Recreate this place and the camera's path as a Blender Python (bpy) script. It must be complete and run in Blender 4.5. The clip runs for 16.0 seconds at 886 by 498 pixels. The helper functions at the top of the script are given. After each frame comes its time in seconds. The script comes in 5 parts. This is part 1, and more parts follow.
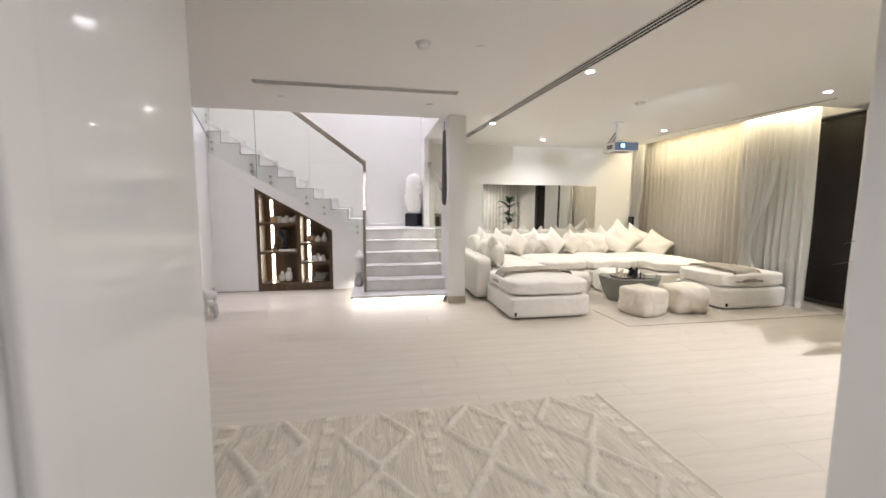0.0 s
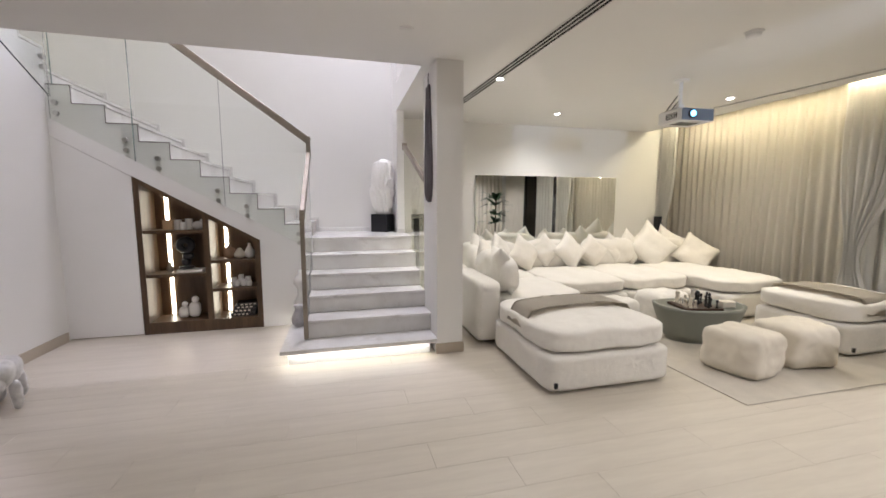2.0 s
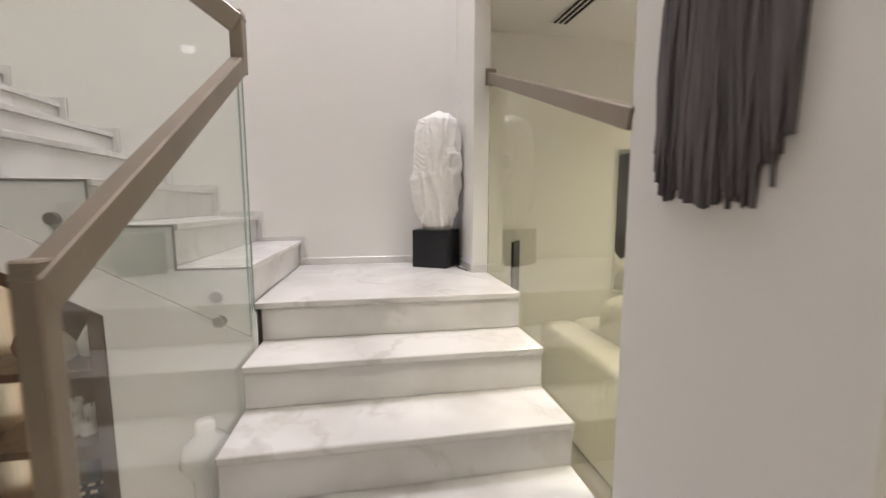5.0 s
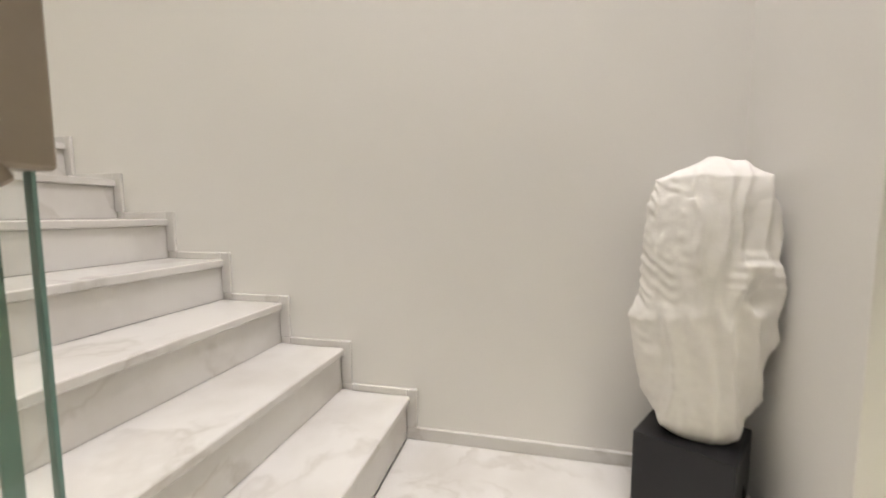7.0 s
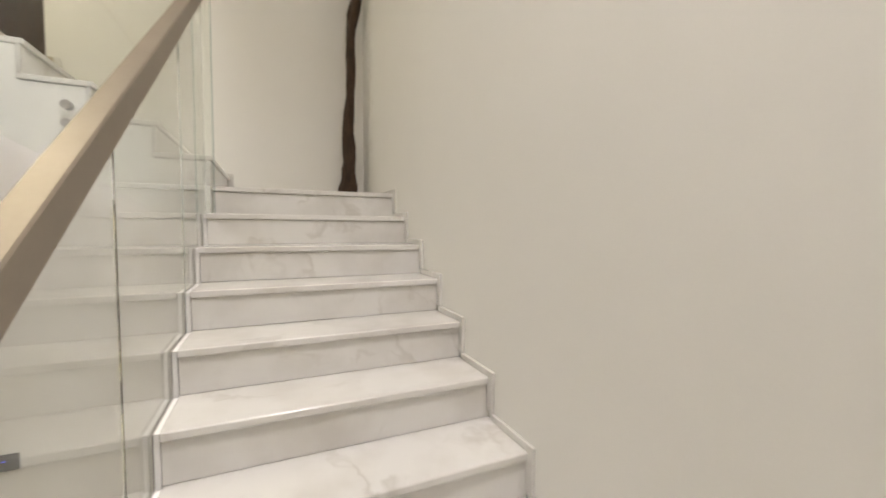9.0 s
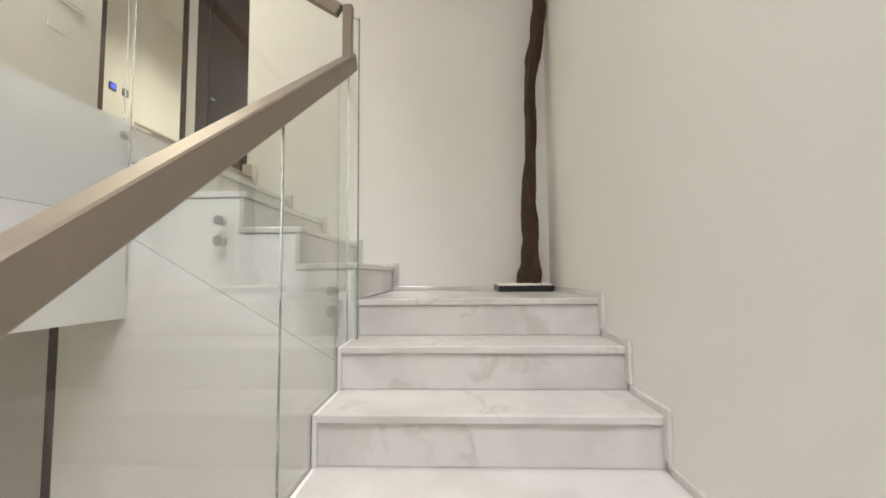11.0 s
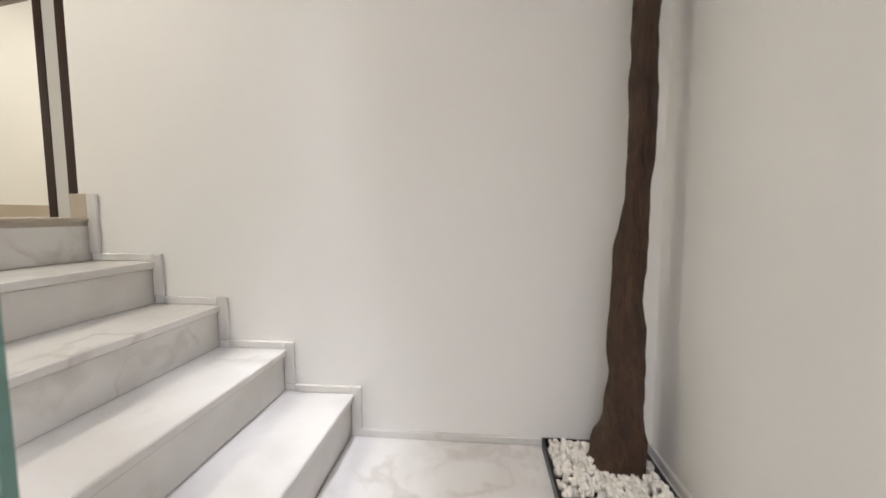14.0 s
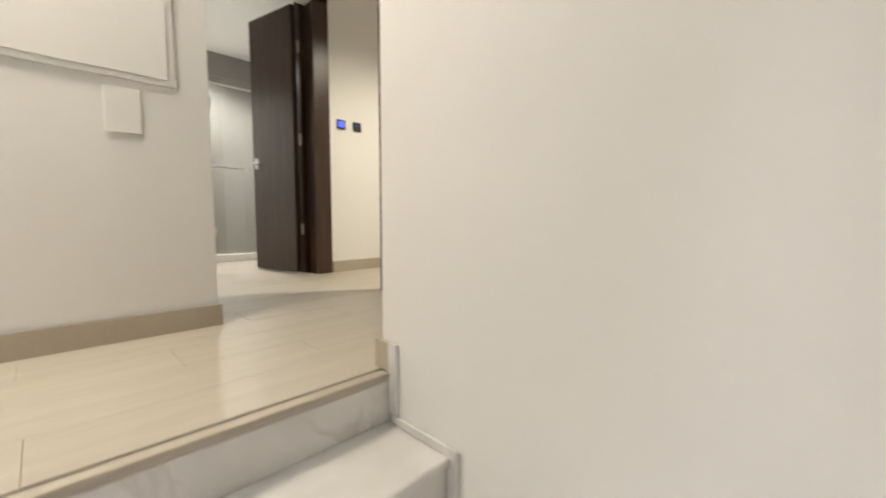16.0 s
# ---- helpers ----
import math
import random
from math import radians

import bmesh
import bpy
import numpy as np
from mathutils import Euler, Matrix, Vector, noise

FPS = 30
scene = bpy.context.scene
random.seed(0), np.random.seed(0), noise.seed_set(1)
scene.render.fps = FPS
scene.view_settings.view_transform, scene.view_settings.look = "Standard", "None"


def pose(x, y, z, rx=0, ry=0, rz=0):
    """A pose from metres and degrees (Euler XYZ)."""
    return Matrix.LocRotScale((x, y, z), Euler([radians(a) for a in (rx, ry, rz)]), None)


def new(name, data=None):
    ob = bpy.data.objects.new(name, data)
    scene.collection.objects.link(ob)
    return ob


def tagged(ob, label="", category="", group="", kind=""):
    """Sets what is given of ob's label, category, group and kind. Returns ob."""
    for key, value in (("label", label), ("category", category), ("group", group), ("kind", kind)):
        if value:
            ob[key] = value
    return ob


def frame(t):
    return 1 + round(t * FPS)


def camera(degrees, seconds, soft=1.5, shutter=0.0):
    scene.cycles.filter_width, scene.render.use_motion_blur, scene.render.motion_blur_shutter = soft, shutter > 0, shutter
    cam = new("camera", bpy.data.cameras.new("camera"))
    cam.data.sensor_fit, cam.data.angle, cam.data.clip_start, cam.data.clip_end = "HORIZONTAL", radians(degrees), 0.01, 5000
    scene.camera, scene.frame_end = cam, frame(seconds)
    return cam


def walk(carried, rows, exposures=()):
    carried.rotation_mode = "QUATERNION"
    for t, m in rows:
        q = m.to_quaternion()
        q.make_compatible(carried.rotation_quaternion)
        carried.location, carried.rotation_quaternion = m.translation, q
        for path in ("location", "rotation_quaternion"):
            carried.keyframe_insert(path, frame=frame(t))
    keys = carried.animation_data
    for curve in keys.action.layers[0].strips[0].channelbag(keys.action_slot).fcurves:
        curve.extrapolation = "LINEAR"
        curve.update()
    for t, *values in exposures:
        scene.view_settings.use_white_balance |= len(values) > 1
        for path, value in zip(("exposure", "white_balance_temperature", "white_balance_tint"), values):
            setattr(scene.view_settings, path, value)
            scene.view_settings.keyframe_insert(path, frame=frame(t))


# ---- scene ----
cam = camera(96.76, 16.0, 1.6, 0.3)
PATH = [
    (0, 0.093, -6.991, 1.411, -10.28, -6.07, 0.16),
    (0.5, 0.201, -6.474, 1.401, -11.27, -6.00, 0.26),
    (1, 0.270, -5.968, 1.407, -12.79, -5.98, 0.11),
    (1.5, 0.313, -5.481, 1.395, -14.12, -6.06, 0.23),
    (2, 0.344, -4.925, 1.409, -14.34, -6.32, -0.00),
    (2.5, 0.349, -4.476, 1.397, -13.91, -6.06, 0.11),
    (3, 0.418, -3.916, 1.397, -13.04, -6.43, -0.01),
    (5.5, 0.545, -1.335, 1.494, -7.19, -6.19, 0.08),
    (6, 0.624, -0.902, 1.568, -0.98, -4.97, -0.23),
    (6.5, 0.633, -0.543, 1.723, 5.64, -5.60, -0.43),
    (7, 0.451, -0.340, 1.921, 12.86, -5.08, -0.17),
    (7.5, 0.477, -0.150, 2.025, 22.00, -3.76, 0.08),
    (8, 0.369, -0.005, 2.196, 35.15, -3.62, 0.16),
    (8.5, 0.324, 0.110, 2.366, 51.36, -4.03, -0.02),
    (9, 0.284, 0.255, 2.528, 66.16, -3.01, 0.29),
    (9.5, 0.139, 0.289, 2.607, 78.20, -1.46, 0.03),
    (12, -1.149, 0.482, 3.134, 93.35, 4.07, -0.23),
    (12.5, -1.382, 0.434, 3.243, 91.93, 2.18, -0.33),
    (13, -1.617, 0.489, 3.357, 91.19, 0.27, -0.24),
    (13.5, -1.836, 0.444, 3.537, 92.23, -3.27, -0.09),
    (14, -2.065, 0.452, 3.664, 95.47, -4.90, -0.05),
    (14.5, -2.260, 0.384, 3.831, 100.06, -6.47, 0.15),
    (15, -2.445, 0.290, 3.935, 107.87, -5.05, -0.01),
    (15.5, -2.624, 0.178, 4.097, 119.89, -6.43, 0.41),
    (16, -2.751, -0.123, 4.176, 134.58, -4.77, 0.18),
]
walk(cam, [(t, pose(x, y, z, 90 + pitch, 0, yaw) @ pose(0, 0, 0, 0, 0, roll))
           for t, x, y, z, yaw, pitch, roll in PATH],
     [(0, 0.36, 5900, 12), (0.5, 0.3, 5900, 12), (1, 0.06, 6000, 12), (1.5, 0.04, 5950, 12), (3, -0.06, 5900, 12), (5.5, -0.07, 6500, 8), (6, -0.1, 6450, 6), (6.5, -0.08, 6850, 4), (8, -0.12, 6850, 5),
      (8.5, -0.18, 7000, 5), (9.5, -0.14, 6900, 2), (12, 0.0, 6300, 7), (13, 0.0, 6300, 8), (14, 0.03, 6150, 8), (14.5, 0.03, 6400, 9), (15, 0.06, 6400, 9), (16, 0.02, 6450, 7)])

# ---- world and large lights ----
world = bpy.data.worlds.new("night")
world.use_nodes = True
world.node_tree.nodes["Background"].inputs[0].default_value = (0.02, 0.025, 0.04, 1)
world.node_tree.nodes["Background"].inputs[1].default_value = 0.3
scene.world = world


def area_lamp(name, x, y, z, sx, sy, watts, colour, rx=0, ry=0, rz=0, spread=180):
    d = bpy.data.lights.new(name, "AREA")
    d.shape, d.size, d.size_y, d.energy, d.color, d.spread = "RECTANGLE", sx, sy, watts, colour, radians(spread)
    ob = new(name, d)
    ob.matrix_basis = pose(x, y, z, rx, ry, rz)
    return ob


def spot_lamp(name, x, y, z, watts, colour, cone=120, blend=0.8, size=0.05, rx=0, ry=0):
    d = bpy.data.lights.new(name, "SPOT")
    d.energy, d.color, d.spot_size, d.spot_blend, d.shadow_soft_size = watts, colour, radians(cone), blend, size
    ob = new(name, d)
    ob.matrix_basis = pose(x, y, z, rx, ry)
    return ob


WARM = (1.0, 0.90, 0.73)
NEUTRAL = (1.0, 0.92, 0.80)
COOL = (0.985, 0.92, 1.0)
# lit recessed ceiling lamps of the lower hall and the living room
for lx, ly, lw in ((2.16, -3.4, 60), (1.95, -1.0, 90), (3.34, 0.25, 82), (4.94, -1.0, 85), (5.1, -3.3, 62)):
    spot_lamp("downlight_and_fill", lx, ly, 2.68, lw, NEUTRAL, 150, 0.9)
# added fill spots: three sit at unlit fittings, the rest have no fitting
for lx, ly, lw in ((-0.92, -1.93, 36), (0.84, -1.9, 12), (0.98, -3.75, 22), (-1.2, -3.9, 8), (-0.9, -5.0, 15), (0.9, -6.3, 55), (-2.9, -4.4, 22), (0.9, -8.0, 55), (4.6, -5.3, 380)):
    spot_lamp("downlight_and_fill", lx, ly, 2.68, lw, (1.0, 0.94, 0.90), 150, 0.9)
# curtain cove strip
area_lamp("cove_lamp", 5.80, -1.0, 2.83, 0.06, 3.2, 34, (1.0, 0.85, 0.55))
# added cool beam, source unseen, from living room's far end: casts projector's wall shadow
beam = spot_lamp("unseen_cool_beam", 3.48, -6.35, 2.10, 280, (0.80, 0.88, 1.0), 17, 0.12, 0.02)
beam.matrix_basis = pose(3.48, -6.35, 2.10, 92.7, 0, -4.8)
# upper stairwell lamps, two storeys above the flights
area_lamp("stairwell_lamp", 0.45, 0.45, 6.25, 1.0, 0.9, 68, COOL, spread=118)
area_lamp("stairwell_lamp", -2.75, 0.35, 6.25, 0.5, 0.5, 1.2, (1.0, 0.94, 0.90), spread=150)
spot_lamp("stair_spot", -3.3, -0.16, 6.2, 260, (0.96, 0.94, 1.0), 19, 1.0, 0.03)
# spots over the void, shining down past the upper floor edge
for lx, lw in ((-2.0, 190), (-1.3, 130)):
    spot_lamp("void_spot", lx, -0.92, 6.2, lw, (1.0, 0.92, 0.99), 26, 0.3, 0.03)
# added fill: no lamp is seen in the upper hall or corridor
area_lamp("upper_hall_fill", -2.3, -1.85, 6.25, 1.2, 0.5, 33, WARM, spread=140)
spot_lamp("corridor_fill", -5.3, -1.9, 6.2, 210, WARM, 150)
spot_lamp("bath_lamp", -3.5, -0.8, 2.55, 140, (1.0, 0.85, 0.92), 150)
spot_lamp("side_room_lamp", -5.4, -3.4, 2.55, 45, (1.0, 0.86, 0.95), 150)
spot_lamp("upper_bath_lamp", -4.2, -5.4, 6.1, 170, (1.0, 0.96, 0.92), 150)
spot_lamp("upper_room_lamp", -6.0, -4.6, 6.1, 60, WARM, 150)

# ---- materials ----


def mat(name, colour, rough=0.5, metal=0.0, vary=0.06, scale=3.0, bump=0.0, bscale=60.0, stretch=(1, 1, 1), coat=0.0, sheen=0.0, crease=0.0):
    m = bpy.data.materials.new(name)
    m.use_nodes = True
    nt = m.node_tree
    b = nt.nodes["Principled BSDF"]
    b.inputs["Roughness"].default_value = rough
    b.inputs["Metallic"].default_value = metal
    b.inputs["Coat Weight"].default_value = coat
    b.inputs["Sheen Weight"].default_value = sheen
    co = nt.nodes.new("ShaderNodeTexCoord")
    mp = nt.nodes.new("ShaderNodeMapping")
    mp.inputs["Scale"].default_value = stretch
    nt.links.new(co.outputs["Object"], mp.inputs[0])
    n1 = nt.nodes.new("ShaderNodeTexNoise")
    n1.inputs["Scale"].default_value, n1.inputs["Detail"].default_value = scale, 6
    nt.links.new(mp.outputs[0], n1.inputs["Vector"])
    n2 = nt.nodes.new("ShaderNodeTexNoise")
    n2.inputs["Scale"].default_value, n2.inputs["Detail"].default_value = bscale, 3
    nt.links.new(mp.outputs[0], n2.inputs["Vector"])
    ramp = nt.nodes.new("ShaderNodeValToRGB")
    ramp.color_ramp.elements[0].position, ramp.color_ramp.elements[1].position = 0.3, 0.7
    ramp.color_ramp.elements[0].color = (*[max(0, c * (1 - vary)) for c in colour], 1)
    ramp.color_ramp.elements[1].color = (*[min(1, c * (1 + vary)) for c in colour], 1)
    mix = nt.nodes.new("ShaderNodeMath")
    mix.operation = "MULTIPLY_ADD"
    mix.inputs[1].default_value, mix.inputs[2].default_value = 0.3, 0.0
    nt.links.new(n2.outputs[0], mix.inputs[0])
    add = nt.nodes.new("ShaderNodeMath")
    add.operation = "MULTIPLY_ADD"
    add.inputs[1].default_value = 0.7
    nt.links.new(n1.outputs[0], add.inputs[0])
    nt.links.new(mix.outputs[0], add.inputs[2])
    nt.links.new(add.outputs[0], ramp.inputs[0])
    nt.links.new(ramp.outputs[0], b.inputs["Base Color"])
    if bump:
        bp = nt.nodes.new("ShaderNodeBump")
        bp.inputs["Strength"].default_value, bp.inputs["Distance"].default_value = bump, 0.01
        nt.links.new(n2.outputs[0], bp.inputs["Height"])
        nt.links.new(bp.outputs[0], b.inputs["Normal"])
        if crease:
            n3 = nt.nodes.new("ShaderNodeTexNoise")
            n3.inputs["Scale"].default_value, n3.inputs["Detail"].default_value, n3.inputs["Distortion"].default_value = 7.0, 3, 1.4
            nt.links.new(mp.outputs[0], n3.inputs["Vector"])
            b3 = nt.nodes.new("ShaderNodeBump")
            b3.inputs["Strength"].default_value, b3.inputs["Distance"].default_value = crease, 0.04
            nt.links.new(n3.outputs[0], b3.inputs["Height"])
            nt.links.new(b3.outputs[0], bp.inputs["Normal"])
    return m


def glow(name, colour, strength):
    m = bpy.data.materials.new(name)
    m.use_nodes = True
    b = m.node_tree.nodes["Principled BSDF"]
    b.inputs["Base Color"].default_value = (*colour, 1)
    b.inputs["Emission Color"].default_value = (*colour, 1)
    b.inputs["Emission Strength"].default_value = strength
    return m


def glass_mat(name, tint, rough=0.0):
    m = bpy.data.materials.new(name)
    m.use_nodes = True
    b = m.node_tree.nodes["Principled BSDF"]
    b.inputs["Base Color"].default_value = (*tint, 1)
    b.inputs["Roughness"].default_value = rough
    b.inputs["Transmission Weight"].default_value = 1.0
    b.inputs["IOR"].default_value = 1.45
    return m


def marble_mat(name, base=(0.71, 0.695, 0.67), vein=(0.36, 0.32, 0.27), rough=0.22):
    m = bpy.data.materials.new(name)
    m.use_nodes = True
    nt = m.node_tree
    b = nt.nodes["Principled BSDF"]
    b.inputs["Roughness"].default_value = rough
    co = nt.nodes.new("ShaderNodeTexCoord")
    info = nt.nodes.new("ShaderNodeObjectInfo")
    sh = nt.nodes.new("ShaderNodeMath")
    sh.operation = "MULTIPLY"
    sh.inputs[1].default_value = 17.0
    nt.links.new(info.outputs["Random"], sh.inputs[0])
    vadd = nt.nodes.new("ShaderNodeVectorMath")
    nt.links.new(co.outputs["Object"], vadd.inputs[0])
    nt.links.new(sh.outputs[0], vadd.inputs[1])
    warp = nt.nodes.new("ShaderNodeTexNoise")
    warp.inputs["Scale"].default_value, warp.inputs["Detail"].default_value = 1.7, 5
    nt.links.new(vadd.outputs[0], warp.inputs["Vector"])
    wmix = nt.nodes.new("ShaderNodeVectorMath")
    wmix.operation = "MULTIPLY_ADD"
    wmix.inputs[1].default_value = (0.9, 0.9, 0.9)
    nt.links.new(warp.outputs["Color"], wmix.inputs[0])
    nt.links.new(vadd.outputs[0], wmix.inputs[2])
    veins = nt.nodes.new("ShaderNodeTexNoise")
    veins.inputs["Scale"].default_value, veins.inputs["Detail"].default_value, veins.inputs["Roughness"].default_value = 1.9, 4, 0.5
    nt.links.new(wmix.outputs[0], veins.inputs["Vector"])
    d = nt.nodes.new("ShaderNodeMath")
    d.operation = "SUBTRACT"
    d.inputs[1].default_value = 0.5
    nt.links.new(veins.outputs[0], d.inputs[0])
    ab = nt.nodes.new("ShaderNodeMath")
    ab.operation = "ABSOLUTE"
    nt.links.new(d.outputs[0], ab.inputs[0])
    r1 = nt.nodes.new("ShaderNodeValToRGB")
    r1.color_ramp.elements[0].position, r1.color_ramp.elements[1].position = 0.0, 0.042
    r1.color_ramp.elements[0].color, r1.color_ramp.elements[1].color = (0.36, 0.36, 0.36, 1), (0, 0, 0, 1)
    nt.links.new(ab.outputs[0], r1.inputs[0])
    cloud = nt.nodes.new("ShaderNodeTexNoise")
    cloud.inputs["Scale"].default_value, cloud.inputs["Detail"].default_value = 3.2, 8
    nt.links.new(vadd.outputs[0], cloud.inputs["Vector"])
    r2 = nt.nodes.new("ShaderNodeValToRGB")
    r2.color_ramp.elements[0].position, r2.color_ramp.elements[1].position = 0.45, 0.75
    r2.color_ramp.elements[0].color, r2.color_ramp.elements[1].color = (0, 0, 0, 1), (0.34, 0.34, 0.34, 1)
    nt.links.new(cloud.outputs[0], r2.inputs[0])
    mx = nt.nodes.new("ShaderNodeMath")
    mx.operation = "MAXIMUM"
    # veins fade in and out along their length
    gap = nt.nodes.new("ShaderNodeTexNoise")
    gap.inputs["Scale"].default_value, gap.inputs["Detail"].default_value = 2.7, 2
    nt.links.new(wmix.outputs[0], gap.inputs["Vector"])
    r3 = nt.nodes.new("ShaderNodeValToRGB")
    r3.color_ramp.elements[0].position, r3.color_ramp.elements[1].position = 0.44, 0.60
    nt.links.new(gap.outputs[0], r3.inputs[0])
    gm = nt.nodes.new("ShaderNodeMath")
    gm.operation = "MULTIPLY"
    nt.links.new(r1.outputs[0], gm.inputs[0])
    nt.links.new(r3.outputs[0], gm.inputs[1])
    nt.links.new(gm.outputs[0], mx.inputs[0])
    nt.links.new(r2.outputs[0], mx.inputs[1])
    cm = nt.nodes.new("ShaderNodeMix")
    cm.data_type = "RGBA"
    cm.inputs["A"].default_value, cm.inputs["B"].default_value = (*base, 1), (*vein, 1)
    nt.links.new(mx.outputs[0], cm.inputs["Factor"])
    nt.links.new(cm.outputs["Result"], b.inputs["Base Color"])
    return m


def wood_mat(name, dark, light, rough=0.4, stretch=(6, 6, 0.6)):
    m = mat(name, light, rough, stretch=stretch, scale=3.0, bscale=14, bump=0.05)
    ramp = [n for n in m.node_tree.nodes if n.type == "VALTORGB"][0]
    ramp.color_ramp.elements[0].color, ramp.color_ramp.elements[1].color = (*dark, 1), (*light, 1)
    return m


PAINT = mat("wall_paint", (0.80, 0.785, 0.755), 0.55, vary=0.02, scale=1.2, bump=0.03, bscale=140)
CEIL = mat("ceiling_paint", (0.80, 0.785, 0.76), 0.7, vary=0.015, scale=1.0, bump=0.02, bscale=120)
GLOSS = mat("white_gloss_lacquer", (0.78, 0.775, 0.76), 0.09, vary=0.01, coat=0.5)
PANEL = mat("white_satin_panel", (0.82, 0.81, 0.80), 0.4, vary=0.01)
MARBLE = marble_mat("white_veined_marble")
SKIRT_STONE = mat("beige_skirting_stone", (0.45, 0.39, 0.31), 0.4, vary=0.08)
TILE = wood_mat("beige_wood_look_porcelain", (0.475, 0.425, 0.355), (0.555, 0.505, 0.425), 0.44, (0.55, 5.0, 1))
GROUT = mat("grout", (0.50, 0.455, 0.385), 0.8)
BRONZE = mat("bronze_metal", (0.30, 0.255, 0.205), 0.42, 0.55, vary=0.06, scale=8)
GLASS = glass_mat("clear_rail_glass", (0.962, 0.985, 0.955))
GLASS_WARM = glass_mat("yellow_green_rail_glass", (0.955, 0.96, 0.80))
GLASS_EDGE = mat("green_glass_edge", (0.17, 0.30, 0.27), 0.15, vary=0.1, scale=4)
STEEL = mat("brushed_steel", (0.55, 0.54, 0.52), 0.28, 1.0, vary=0.05)
CHROME = mat("polished_chrome", (0.8, 0.8, 0.8), 0.06, 1.0, vary=0.02)
WALNUT = wood_mat("walnut_veneer", (0.045, 0.025, 0.012), (0.125, 0.075, 0.038), 0.38)
DARKWOOD = wood_mat("wenge_veneer", (0.028, 0.013, 0.008), (0.066, 0.034, 0.021), 0.30)
LINEN = mat("white_linen", (0.78, 0.745, 0.685), 0.95, vary=0.04, scale=5, bump=0.25, bscale=260, sheen=0.3, crease=0.22)
LINEN_B = mat("ivory_pillow_linen", (0.77, 0.725, 0.655), 0.95, vary=0.05, scale=7, bump=0.3, bscale=240, sheen=0.3, crease=0.3)
THROW = mat("taupe_throw_fabric", (0.57, 0.52, 0.445), 0.9, vary=0.06, bump=0.2, bscale=300)
POUF = mat("cream_pouf_fabric", (0.66, 0.605, 0.51), 0.95, vary=0.08, scale=6, bump=0.25, bscale=200)
CURTAIN = mat("cream_curtain_fabric", (0.74, 0.69, 0.60), 0.85, vary=0.05, scale=2, bump=0.15, bscale=300, stretch=(1, 1, 0.2))
SHEER = mat("white_sheer_fabric", (0.82, 0.80, 0.76), 0.85, vary=0.03, scale=3, bump=0.15, bscale=300, stretch=(1, 1, 0.2))
RUG_C = mat("beige_wool_ground", (0.53, 0.48, 0.39), 1.0, vary=0.22, scale=26, bump=0.8, bscale=120, stretch=(1, 0.12, 1))
RUG_A = mat("ivory_wool_pile", (0.63, 0.58, 0.485), 1.0, vary=0.12, scale=20, bump=0.9, bscale=160)
RUG_B = mat("grey_beige_flat_rug", (0.50, 0.455, 0.385), 0.95, vary=0.10, scale=6, bump=0.4, bscale=220)
BLACK = mat("black_lacquer", (0.007, 0.007, 0.010), 0.36, vary=0.1)
BLACK_MATT = mat("black_slot", (0.01, 0.01, 0.01), 0.8)
SWITCH = mat("graphite_switch", (0.05, 0.05, 0.055), 0.35, vary=0.05)
PLASTER = mat("white_plaster", (0.82, 0.80, 0.76), 0.55, vary=0.03, scale=10, bump=0.1, bscale=60)
CERAMIC = mat("white_ceramic", (0.82, 0.80, 0.77), 0.25, vary=0.03)
SAGE = mat("grey_green_stone", (0.20, 0.205, 0.175), 0.45, vary=0.08, scale=6, bump=0.1, bscale=90)
BARK = mat("brown_bark", (0.05, 0.027, 0.014), 0.8, vary=0.6, scale=14, bump=1.0, bscale=55, stretch=(1, 1, 0.35), crease=0.9)
PEBBLE = mat("white_pebble", (0.78, 0.745, 0.68), 0.5, vary=0.12, scale=20)
GREYTILE = mat("grey_bath_tile", (0.24, 0.225, 0.21), 0.3, vary=0.15, scale=2)
MIRROR = mat("mirror_silver", (0.88, 0.90, 0.885), 0.015, 1.0, vary=0.0)
# opaque near-black colour stands in for the night behind the panes
NIGHTGLASS = mat("opaque_night_glass", (0.035, 0.033, 0.032), 0.05, vary=0.1)
ALU = mat("dark_aluminium", (0.06, 0.055, 0.05), 0.4, 0.4)
LED_WARM = glow("warm_led", (1.0, 0.86, 0.62), 17.0)
LED_SOFT = glow("plinth_led", (1.0, 0.94, 0.80), 11.0)
LED_COVE = glow("cove_led", (1.0, 0.85, 0.52), 7.0)
LAMP_FACE = glow("lamp_face", (1.0, 0.95, 0.88), 25.0)
BLUE_LED = glow("blue_display", (0.05, 0.09, 1.0), 1.6)
LENS_GLOW = glow("projector_lens", (0.2, 0.6, 1.0), 6.0)
LEAF = mat("plant_leaf", (0.035, 0.10, 0.03), 0.4, vary=0.3)
AMBER = glass_mat("amber_liquor_glass", (0.55, 0.14, 0.03))
TERRA = mat("brown_ceramic", (0.30, 0.19, 0.12), 0.6, vary=0.15)
FURDARK = mat("charcoal_fibre", (0.15, 0.132, 0.137), 0.95, vary=0.5, scale=6, bump=1.0, bscale=30, stretch=(8, 8, 0.3))

# ---- builders ----


def bx(bm, x0, y0, z0, x1, y1, z1, bevel=0.0, seg=2):
    b2 = bmesh.new()
    bmesh.ops.create_cube(b2, size=1.0)
    for v in b2.verts:
        v.co = Vector((x0 + (v.co.x + 0.5) * (x1 - x0), y0 + (v.co.y + 0.5) * (y1 - y0), z0 + (v.co.z + 0.5) * (z1 - z0)))
    if bevel:
        bmesh.ops.bevel(b2, geom=b2.edges[:], offset=bevel, segments=seg, profile=0.6, affect="EDGES")
    merge(bm, b2)
    return bm


